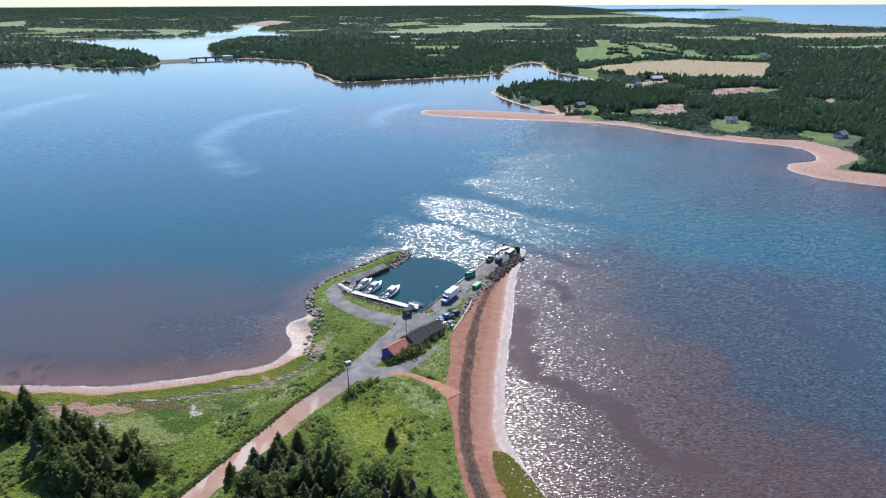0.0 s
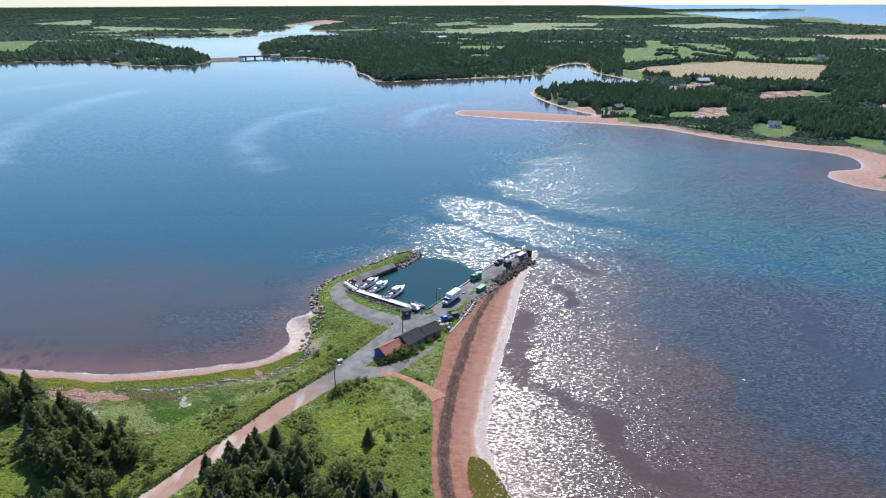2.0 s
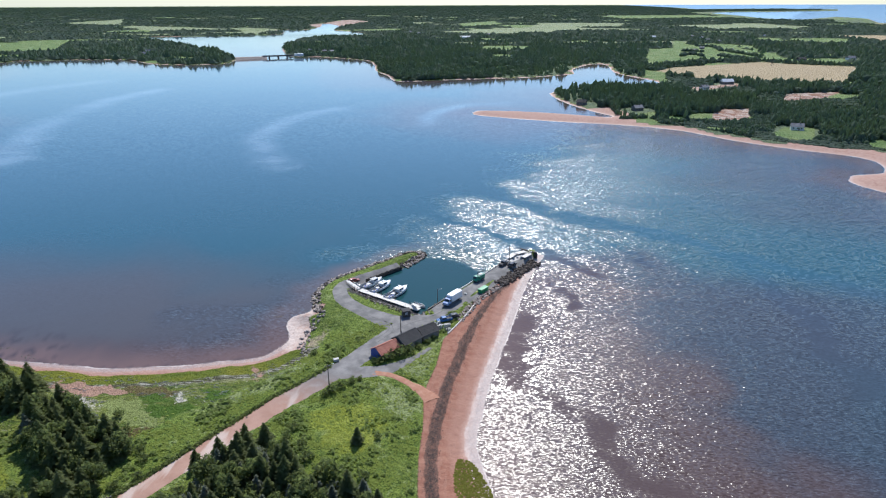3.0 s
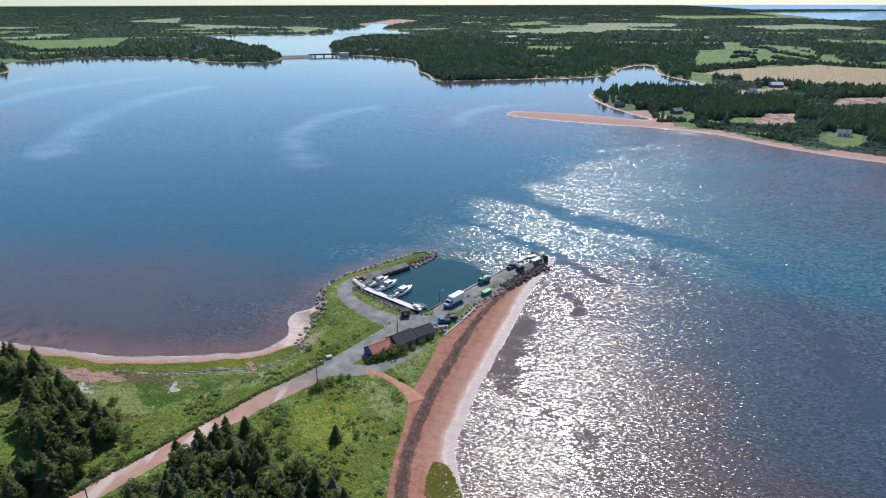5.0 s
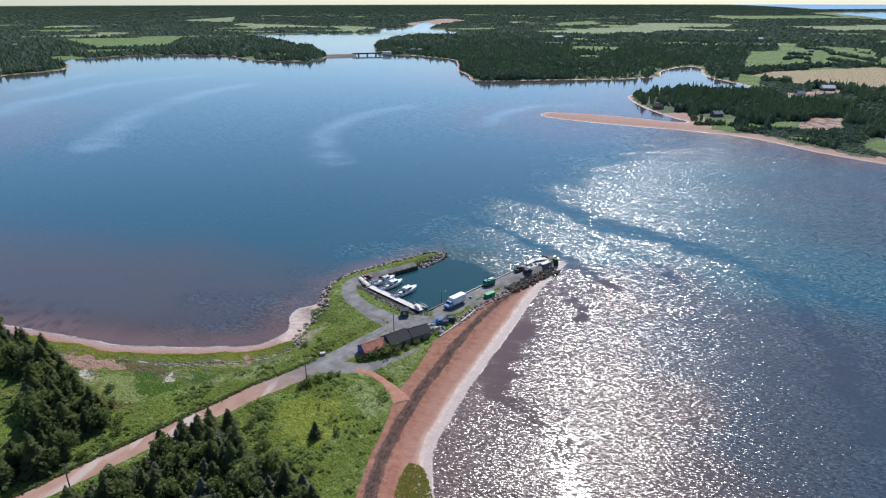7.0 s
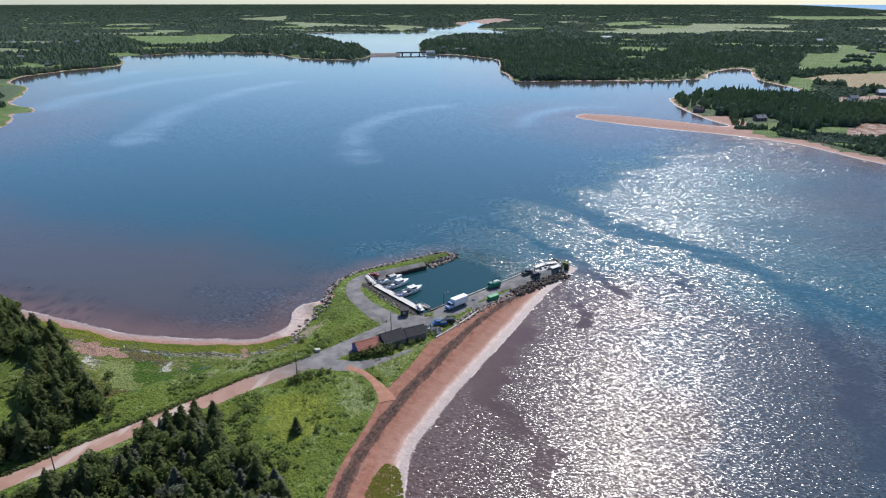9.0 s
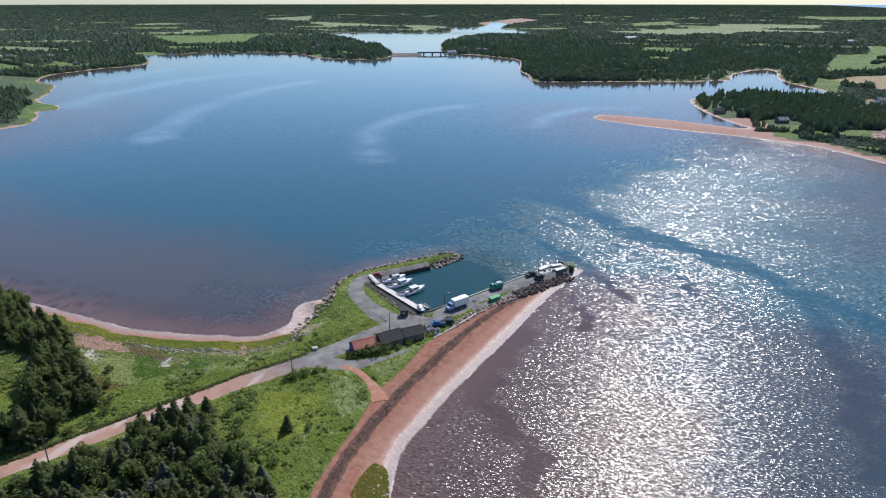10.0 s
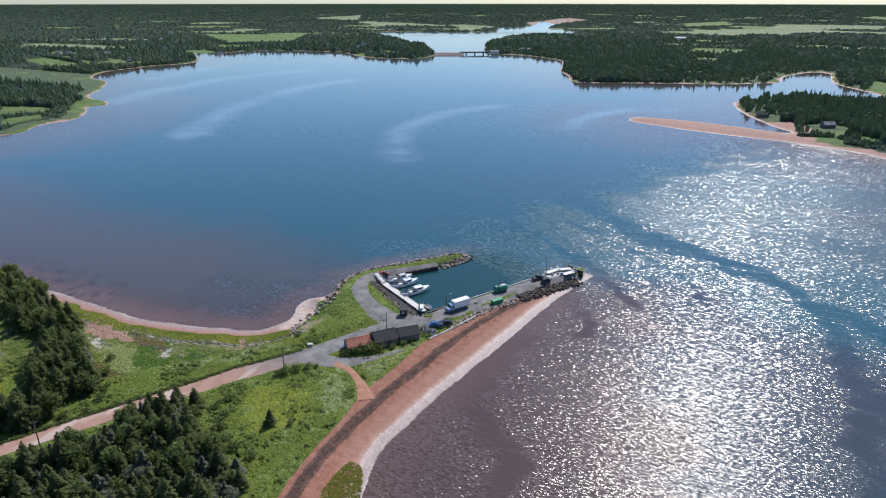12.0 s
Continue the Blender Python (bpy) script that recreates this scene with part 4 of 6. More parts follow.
strip("apron", [(30.5, 253), (34, 258.5), (37.5, 264.5)], [3.5, 5.0, 4.5], M_CONCRETE, 0.13, "pale worn concrete apron at the pier end")


for a in ([(-13, 181), (-9.5, 188), (-11, 193.5), (-17, 197)], [(-11.4, 180), (-8, 187), (-9.5, 192.5), (-15.5, 196)], [(-8, 186), (-4.5, 192), (2, 197.5), (7, 204)], [(-2, 196.6), (4, 200), (8.5, 206), (13, 214)]):
    strip("tyre_mark", a, [0.25, 0.4, 0.25], M_BLACK_DUST, 0.124, "dark curved tyre mark on the asphalt", 2)


# ---- vegetation ----
M_SPRUCE = leafy("spruce_needles", (0.12, 0.15, 0.062), (0.2, 0.23, 0.095), (0.16, 0.182, 0.092), 0.66)
M_LEAF = leafy("broad_leaves", (0.1, 0.134, 0.05), (0.185, 0.22, 0.085), (0.135, 0.164, 0.076), 0.62)
M_GREYTREE = leafy("grey_lichened_twigs", (0.15, 0.168, 0.125), (0.25, 0.26, 0.2), (0.16, 0.18, 0.135), 0.5)
M_TUFT = leafy("meadow_tufts", (0.145, 0.2, 0.036), (0.28, 0.33, 0.085), (0.2, 0.25, 0.055), 0.45)
M_HERB = leafy("rank_weeds", (0.14, 0.205, 0.045), (0.31, 0.36, 0.14), (0.21, 0.27, 0.08), 0.58)


def quads(name, c, a, b, material, parent):
    """Many small four-cornered sprays from centres and two half-axes."""
    v = np.stack([c - a - b * 0.5, c + a * 0.2 - b, c + a + b * 0.15, c - a * 0.1 + b], 1).reshape(-1, 3)
    f = np.arange(len(v)).reshape(-1, 4)
    me = mesh_from(name, v, f, False)
    me.materials.append(material)
    ob = new(name, me)
    ob.parent = parent
    return ob


def spruce(seed, h, material, m, label):
    rng = np.random.RandomState(seed)
    t = thing("spruce_tree", m, label, "tree", "trees of the groves")
    part("trunk", rod((0, 0, -0.3), (0, 0, h * 0.96), 0.02 * h, 0.01, 7), M_BARK, t)
    c, a, b = [], [], []
    z = 0.06 * h
    while z < h * 0.985:
        u = z / h
        reach = h * 0.33 * (1 - u) ** 0.75 * rng.uniform(0.75, 1.15) + 0.12
        for k in range(9 if u < 0.75 else 6):
            az = rng.uniform(0, 6.283)
            d = np.array([math.cos(az), math.sin(az), 0])
            side = np.array([-d[1], d[0], 0])
            rr = reach * rng.uniform(0.6, 1.15)
            for q in (0.3, 0.55, 0.8, 1.0):
                drop = -0.32 * rr * q * q
                c.append(d * rr * q + np.array([0, 0, z + drop + rng.uniform(-0.1, 0.1)]) + side * rng.uniform(-0.2, 0.2) * rr)
                tip = np.array([0, 0, -0.28]) + rng.normal(0, 0.16, 3)
                a.append((d + tip) * rr * 0.30)
                b.append((side + rng.normal(0, 0.25, 3)) * (0.16 * rr + 0.10))
        z += h * rng.uniform(0.026, 0.04)
    quads("crown", np.array(c), np.array(a), np.array(b), material, t)
    return t


def broadleaf(seed, h, wide, material, m, label, name="broadleaf_tree", group="trees of the groves", count=1050):
    rng = np.random.RandomState(seed)
    t = thing(name, m, label, "tree" if "tree" in name else "bush", group)
    bm = rod((0, 0, -0.3), (0.1, 0, h * 0.55), 0.022 * h + 0.02, 0.012 * h, 7)
    lobes = []
    for k in range(9):
        az, u = rng.uniform(0, 6.283), rng.uniform(0.3, 0.88)
        rr = wide * (1.05 - abs(u - 0.5)) * rng.uniform(0.25, 0.75)
        p = np.array([math.cos(az) * rr, math.sin(az) * rr, h * u])
        add_rod(bm, (0.05, 0, h * u * 0.55), tuple(p), 0.01 * h + 0.01, 0.01, 5)
        lobes.append((p, wide * rng.uniform(0.4, 0.62)))
    part("trunk", bm, M_BARK, t)
    lobes.append((np.array([0, 0, h * 0.8]), wide * 0.45))
    c, a, b = [], [], []
    for i in range(count):
        p, r = lobes[rng.randint(len(lobes))]
        d = rng.normal(0, 1, 3)
        d /= np.linalg.norm(d)
        q = p + d * r * np.array([1, 1, 0.85]) * rng.uniform(0.55, 1.05)
        if q[2] < 0.06 * h:
            continue
        s = rng.uniform(0.5, 1.3) * (0.075 * wide + 0.06)
        e = np.cross(d, rng.normal(0, 1, 3))
        e /= np.linalg.norm(e) + 1e-6
        g = np.cross(d, e) + 0.35 * rng.normal(0, 1, 3)
        c.append(q)
        a.append((e + 0.4 * rng.normal(0, 1, 3)) * s)
        b.append(g * s * 0.75)
    quads("crown", np.array(c), np.array(a), np.array(b), material, t)
    return t


def plant_groves():
    L1, L2 = "dark green spruce tree standing in a roadside grove", "rounded dark green broadleaf tree in a roadside grove"
    spr = [spruce(10 + i, h, M_SPRUCE, pose(-52 - 6 * i, 100, 0), L1) for i, h in enumerate((8.0, 9.5, 6.5, 7.2))]
    brd = [broadleaf(30 + i, h, w, M_LEAF, pose(0, 100 + i, 0), L2) for i, (h, w) in enumerate(((6.5, 3.2), (5.2, 2.8), (7.5, 3.0)))]
    gry = [spruce(50, 6.0, M_GREYTREE, pose(0, 90, 0), "grey lichened half-dead spruce in the grove"), broadleaf(51, 4.2, 2.2, M_GREYTREE, pose(0, 80, 0), "grey-leaved willow among the spruces")]
    areas = [  # outline, spacing, share of spruces, share of grey ones
        ([(-112, 133), (-104, 131), (-97, 133), (-93, 137), (-104, 145), (-116, 149), (-135, 156), (-160, 162), (-180, 162), (-180, 140), (-135, 138)], 3.7, 0.6, 0.05),
        ([(-93, 130), (-90, 121), (-83, 116), (-76, 111), (-68, 109), (-61, 112), (-60, 118), (-66, 124), (-76, 130), (-86, 135), (-95, 136)], 3.1, 0.6, 0.05),
        ([(-86, 70), (-68, 90), (-62, 101), (-60, 109), (-66, 110), (-72, 104), (-82, 96), (-100, 84)], 3.3, 0.55, 0.08),
        ([(-58, 70), (-47, 88), (-42.5, 97), (-39.5, 104), (-37.5, 110), (-35, 119), (-29, 124), (-22, 121), (-16, 114), (-9, 107), (0, 99), (0, 70)], 3.1, 0.5, 0.28),
        ([(-12, 111), (-5, 113), (2, 111), (6, 105), (7, 90), (0, 88), (-10, 102)], 3.2, 0.35, 0.5),
    ]
    rng = random.Random(7)
    first = {}
    for pts, gap, share, grey in areas:
        xs, ys = [p[0] for p in pts], [p[1] for p in pts]
        y = min(ys)
        while y < max(ys):
            x = min(xs)
            while x < max(xs):
                px, py = x + rng.uniform(-0.45, 0.45) * gap, y + rng.uniform(-0.45, 0.45) * gap
                x += gap
                if not inside(np.array([px]), np.array([py]), pts)[0]:
                    continue
                k = rng.random()
                src = rng.choice(gry) if k < grey else rng.choice(spr) if k < grey + share else rng.choice(brd)
                s = rng.uniform(0.75, 1.2)
                m = on_ground(px, py, rng.uniform(0, 360), -0.1) @ Matrix.Diagonal((s, s, s * rng.uniform(0.9, 1.12), 1))
                if src not in first:
                    first[src] = True
                    src.matrix_basis = m
                else:
                    copy_thing(src, Matrix()).matrix_basis = m
            y += gap * 0.9
    for src, (x, y), s in ((spr[2], (-42, 117), 0.8), (spr[3], (-28.5, 126), 1.0), (spr[1], (-32.5, 124), 0.85), (spr[0], (-37, 119), 0.95)):
        copy_thing(src, Matrix()).matrix_basis = on_ground(x, y, 40 * s, -0.1) @ Matrix.Diagonal((s, s, s, 1))
    lone = spruce(60, 4.6, M_SPRUCE, on_ground(-6.2, 129.5), "small dark conical spruce alone in the meadow")
    lone["group"] = ""
    B = "low dark green bush in the grass"
    bush = broadleaf(70, 1.5, 1.3, M_LEAF, on_ground(-1.5, 131.5, 0, -0.1), B, "bush", "roadside bushes", 260)
    for x, y, s in ((-18.6, 151, 1.7), (-16.5, 153.5, 1.5), (-14, 156, 1.2), (-20.3, 149.3, 1.3), (-12, 157.5, 0.9), (-30, 172, 1.2), (-27, 176, 1.0), (-5.5, 170.5, 1.9), (-3, 172, 2.2), (-1, 174.5, 2.0),
                    (-7.5, 168.5, 1.6), (-9, 167.3, 1.3), (2.5, 178, 1.2), (4.5, 181, 1.1), (6, 184, 1.0), (-24, 129, 1.5), (-20, 127, 1.3), (-17, 123, 1.7), (-12, 119, 1.6), (-24, 134, 1.2), (-8, 118, 1.5), (-2, 117.5, 1.4),
                    (-58, 121, 1.5), (-56, 118, 1.4), (-66, 128, 1.5), (-72, 134, 1.4), (-54, 112, 1.2), (-57, 108, 1.3), (-46, 104, 1.2), (-42, 108, 1.4)):
        copy_thing(bush, Matrix()).matrix_basis = on_ground(x, y, 57 * s * x, -0.1) @ Matrix.Diagonal((s, s, s * 0.85, 1))


plant_groves()


def meadow():
    """Tussocks and weeds over the near grass, too many to count."""
    rng = np.random.RandomState(9)
    n = 95000
    x, y = rng.uniform(-150, 22, n), rng.uniform(70, 205, n)
    z, d, dn, df = heights(x, y)
    gx = np.interp(y, [p[1] for p in reversed(GRASS_EDGE)], [p[0] for p in reversed(GRASS_EDGE)])
    keep = (dn > 9) & (x < gx - 0.8)
    for line, w in ((ROAD_LINE, 4.2), ([(-2, 196), (-18, 199.5), (-25.5, 205), (-34, 219)], 5.0),
                    ([(-19, 160.5), (-12, 162), (-6, 164)], 3.8), ([(-9, 162), (2, 158), (10, 150)], 2.2)):
        keep &= line_dist(x, y, line) > w
    keep &= ~((x < -44 + (y - 150) * 0.5) & (y > 128) & (dn < 26) & (rng.rand(n) < 0.85))
    for pts in MARSH_PARTS["dry"] + MARSH_PARTS["bright"]:
        keep &= ~inside(x, y, pts) | (rng.rand(n) < 0.45)
    for pts in MARSH_PARTS["lush"] + MARSH_PARTS["flat"] + MARSH_PARTS["hay"] + MARSH_PARTS["shell"]:
        keep &= ~inside(x, y, spline(pts + pts[:1], 2.0)) | (rng.rand(n) < 0.06)
    keep &= ~((x + (155 - y) * 0.75 < -42) & (y > 122) & (rng.rand(n) < 0.6))
    patch = waves(x, y, 16, 51)
    keep &= rng.rand(n) < np.clip(0.55 + 0.6 * patch, 0.12, 1)
    x, y, z, patch = x[keep], y[keep], z[keep], patch[keep]
    n = len(x)
    c, a, b = [], [], []
    for k in range(3):
        az = rng.uniform(0, 6.283, n)
        s = rng.uniform(0.16, 0.5, n) * (1 + 0.5 * np.clip(patch, -0.5, 1))
        d = np.stack([np.cos(az), np.sin(az), np.zeros(n)], -1)
        c.append(np.stack([x, y, z + s * 0.14], -1) + d * s[:, None] * 0.4)
        a.append(d * s[:, None] * 0.8 + np.stack([np.zeros(n), np.zeros(n), s * rng.uniform(-0.05, 0.35, n)], -1))
        b.append(np.stack([-d[:, 1], d[:, 0], rng.uniform(-0.3, 0.3, n)], -1) * s[:, None] * 0.6)
    ob = quads("grass", np.vstack(c), np.vstack(a), np.vstack(b), M_TUFT, None)
    tagged(ob, "rough green summer meadow grass and weeds", "grass", kind="stuff")


meadow()


def rank_weeds():
    """Leafy clumps of tall weeds that stand in drifts over the meadow."""
    rng = np.random.RandomState(19)
    n = 42000
    x, y = rng.uniform(-140, 14, n), rng.uniform(72, 204, n)
    z, d, dn, df = heights(x, y)
    gx = np.interp(y, [p[1] for p in reversed(GRASS_EDGE)], [p[0] for p in reversed(GRASS_EDGE)])
    drift = waves(x, y, 19, 53) + 0.35 * waves(x, y, 5, 54)
    verge_d = line_dist(x, y, ROAD_LINE)
    keep = (dn > 8) & (x < gx - 0.8) & (verge_d > 4.6) & (drift > 0.32)
    for line, w in (([(-2, 196), (-18, 199.5), (-25.5, 205), (-34, 219)], 4.6), ([(-19, 160.5), (-12, 162), (-6, 164), (6, 178)], 3.4), ([(-9, 162), (2, 158), (10, 150)], 2.0), ([(-8, 173), (4, 187)], 3.6)):
        keep &= line_dist(x, y, line) > w
    keep &= ~((x + (155 - y) * 0.75 < -40) & (y > 124))
    keep &= ~inside(x, y, MARSH_PARTS["bright"][1]) | (rng.rand(n) < 0.25)
    x, y, z, drift = x[keep], y[keep], z[keep], drift[keep]
    n = len(x)
    tall = rng.uniform(0.35, 0.8, n) * (0.8 + 0.5 * np.clip(drift, 0, 1))
    c, a, b = [], [], []
    for k in range(6):
        az = rng.uniform(0, 6.283, n)
        o = np.stack([np.cos(az), np.sin(az), np.zeros(n)], -1)
        out = rng.uniform(0.1, 0.7, n)
        c.append(np.stack([x, y, z + tall * rng.uniform(0.45, 1.0, n) * (1 - 0.4 * out)], -1) + o * (tall * out)[:, None])
        a.append((o + np.stack([np.zeros(n), np.zeros(n), rng.uniform(-0.6, 0.3, n)], -1)) * (tall * 0.42)[:, None])
        b.append(np.stack([-o[:, 1], o[:, 0], rng.uniform(-0.35, 0.35, n)], -1) * (tall * 0.34)[:, None])
    ob = quads("weeds", np.vstack(c), np.vstack(a), np.vstack(b), M_HERB, None)
    tagged(ob, "rank green weeds in drifts over the meadow", "weeds", kind="stuff")


rank_weeds()


# ---- stones ----
def stone_mesh(seed):
    rng = np.random.RandomState(seed)
    bm = bmesh.new()
    bmesh.ops.create_icosphere(bm, subdivisions=1, radius=0.62)
    for v in bm.verts:
        v.co = Vector((v.co.x * 1.25, v.co.y, v.co.z * 0.75)) * rng.uniform(0.78, 1.2)
    me = bpy.data.meshes.new("stone")
    bm.to_mesh(me)
    bm.free()
    return me


def rock_bank(name, line, half, gap, size, materials, label, seed, drop=0.0, cap=300):
    """Armour stones heaped along a plan line; the nearest are single stones, the rest one heap."""
    rng = np.random.RandomState(seed)
    p = spline(line, gap)
    base = thing(name, pose(*p[0], 0), label, "rock armour")
    kinds = [[stone_mesh(seed * 10 + k) for k in range(4)] for _ in materials]
    for row, mt in zip(kinds, materials):
        for me in row:
            me.materials.append(mt)
    inv = pose(*p[0], 0).inverted()
    t = np.gradient(p, axis=0)
    t /= np.linalg.norm(t, axis=1)[:, None]
    n = 0
    for i in range(len(p)):
        for k in range(int(2 * half / gap) + 1):
            o = rng.uniform(-half, half)
            x, y = p[i, 0] - t[i, 1] * o + rng.uniform(-0.4, 0.4), p[i, 1] + t[i, 0] * o + rng.uniform(-0.4, 0.4)
            if n >= cap:
                return base
            s = size * rng.uniform(0.55, 1.3)
            ob = new("stone", kinds[rng.randint(len(materials))][rng.randint(4)])
            ob.parent = base
            ob.matrix_basis = inv @ pose(x, y, max(ground_z(x, y), -0.5) + drop + 0.2 * s, rng.uniform(-25, 25), rng.uniform(-25, 25), rng.uniform(0, 360)) @ Matrix.Diagonal((s, s, s, 1))
            n += 1
    return base


# ---- wharf and pier ----
def wharf():
    a, b = Vector((1.5, 204.0)), Vector((35.8, 266.3))
    u = (b - a).normalized()
    turn = math.degrees(math.atan2(u.y, u.x))
    L = (b - a).length
    w = thing("wharf", pose(a.x, a.y, 0, 0, 0, turn), "timber-faced wharf along the harbour basin", "wharf", kind="structure")
    n = int(L / 1.2)
    sheet_me = bpy.data.meshes.new("plank")
    bm = box(1.16, 0.16, 4.1, Matrix.Translation((0, 0, -1.6)), 0.02)
    bm.to_mesh(sheet_me)
    bm.free()
    sheet_me.materials.append(M_DARKWOOD)
    for i in range(n):
        ob = new("plank", sheet_me)
        ob.parent = w
        ob.matrix_basis = pose(0.6 + i * 1.2, 0.1, 0)
    for i in range(int(L / 3.6)):
        part("pile", rod((1.8 + 3.6 * i, 0.4, -2), (1.8 + 3.6 * i, 0.4, 3.1), 0.17, 0.15, 8), M_DARKWOOD, w)
    for i in range(int(L / 6)):
        part("curb_beam", box(5.8, 0.3, 0.3, Matrix.Translation((3 + 6 * i, -0.12, 2.62)), 0.03), M_PALEWOOD if i > 1 else M_WOOD, w)
    for i in range(3):
        part("ladder", box(0.5, 0.08, 3.0, Matrix.Translation((14 + 18 * i, 0.32, -0.2)), 0.02), M_STEEL, w)
    # crib wall of the mole, facing the basin
    ca, cb = Vector((-26.6, 231.4)), Vector((-14.6, 246.4))
    cu = cb - ca
    c = thing("crib_wall", pose(ca.x, ca.y, 0, 0, 0, math.degrees(math.atan2(cu.y, cu.x))), "dark tarred timber crib wall facing the basin", "wharf wall", kind="structure")
    part("backing", box(cu.length, 0.3, 3.0, Matrix.Translation((cu.length / 2, 0.28, -1.6)), 0.02), M_DARKWOOD, c)
    for i in range(int(cu.length / 0.95)):
        part("pile", rod((0.5 + 0.95 * i, -0.1 + 0.05 * (i % 2), -1.5), (0.5 + 0.95 * i, -0.1, 1.5 + 0.1 * (i % 3)), 0.4, 0.36, 8), M_DARKWOOD, c)
    for z in (0.3, 1.1):
        part("waling", box(cu.length, 0.22, 0.28, Matrix.Translation((cu.length / 2, -0.46, z)), 0.03), M_DARKWOOD, c)
    # pier end: heavy dark timber wall with a low return
    e = thing("pier_end_wall", pose(38.9, 265.2, 0, 0, 0, -31), "dark heavy timber wall at the pier end", "wharf wall")
    for i in range(9):
        part("timber", box(0.9, 0.45, 2.8, Matrix.Translation((-3.6 + 0.92 * i, 0.0, -0.3 + 0.12 * (i % 3))), 0.04), M_DARKWOOD, e)
    part("cap_beam", box(8.6, 0.6, 0.35, Matrix.Translation((0, 0, 2.75)), 0.05), M_DARKWOOD, e)


wharf()
rock_bank("rock_bank", [(13.5, 198), (17, 208.5), (21.5, 219), (26, 228), (29.5, 235)], 1.7, 0.8, 0.72, [M_ROCK, M_ROCK, M_ROCK, M_DARKROCK], "grey and brown armour stones below the wharf road", 3, 0.0)
rock_bank("dark_rock_bank", [(27, 231), (33, 242.5), (38.5, 253), (43, 261), (42.5, 266), (39, 268)], 2.3, 0.72, 0.85, [M_DARKROCK], "dark weed-covered armour stones at the pier end", 4, 0.25)
rock_bank("breakwater_rocks", [(-36, 199), (-39, 205), (-42, 213), (-43, 221), (-41, 230), (-37, 237), (-31, 244.5), (-24, 253.5), (-16, 263)], 1.6, 0.9, 0.95, [M_ROCK, M_ROCK, M_DARKROCK], "grey armour stones along the outer breakwater", 5)
rock_bank("breakwater_tip_rocks", [(-18, 261), (-13, 264), (-9, 264.5), (-8.5, 260), (-11, 254), (-14, 248.5)], 1.8, 0.7, 0.9, [M_ROCK, M_DARKROCK], "brown and grey stones heaped at the breakwater tip", 6, 0.15)
rock_bank("basin_rocks", [(-29.5, 226), (-28, 220), (-22.5, 213), (-14, 206.5), (-6, 202.5), (0, 202.5)], 1.0, 0.9, 0.45, [M_ROCK, M_DARKROCK], "small stones on the basin's inner bank", 8, 0.05, 180)
rock_bank("shore_rocks", [(-34.5, 197), (-37, 188), (-36, 180), (-34, 174)], 1.5, 1.3, 0.7, [M_ROCK], "scattered pale stones above the west beach", 9, 0.05, 70)


# ---- floating dock, gangway and boats ----
def floating_dock():
    a, b = Vector((-27.2, 222.9)), Vector((-1.8, 208.0))
    u = (b - a).normalized()
    turn = math.degrees(math.atan2(u.y, u.x))
    L = (b - a).length
    d = thing("floating_dock", pose(a.x, a.y, 0.0, 0, 0, turn), "pale weathered floating dock of wooden planks", "dock")
    me = bpy.data.meshes.new("plank")
    bm = box(0.56, 2.5, 0.09, Matrix.Translation((0, 0, 0.62)), 0.015)
    bm.to_mesh(me)
    bm.free()
    me.materials.append(M_PALEWOOD)
    for i in range(int(L / 0.6)):
        ob = new("plank", me)
        ob.parent = d
        ob.matrix_basis = pose(0.3 + 0.6 * i, 0, 0.01 * math.sin(i * 1.7))
    for i in range(int(L / 5)):
        part("float", box(4.6, 2.2, 0.75, Matrix.Translation((2.5 + 5 * i, 0, -0.15)), 0.06), M_DARKWOOD, d)
    for i in range(4):
        part("mooring_post", rod((3 + 7 * i, 1.32, -1.5), (3 + 7 * i, 1.32, 1.9), 0.14, 0.12, 8), M_DARKWOOD, d)
    for gm in (pose(-1.6, 206.2, 2.55, 0, 13, 120), pose(-32.9, 226.2, 2.5, 0, 14, -31)):
        g = thing("gangway", gm, "pale wooden gangway down to the dock", "gangway", "gangways")
        part("deck", box(6.5, 1.5, 0.12, Matrix.Translation((3.2, 0, 0)), 0.02), M_PALEWOOD, g)
        for s in (-0.75, 0.75):
            part("rail", box(6.5, 0.06, 0.06, Matrix.Translation((3.2, s, 0.95)), 0.01), M_STEEL, g)
            for i in range(5):
                part("rail_post", box(0.06, 0.06, 0.9, Matrix.Translation((0.3 + 1.45 * i, s, 0.1)), 0.0), M_STEEL, g)


M_DECK = worn("grey_boat_deck", (0.1, 0.1, 0.1), (0.055, 0.055, 0.055), 0.8, 0.8, 0.1)


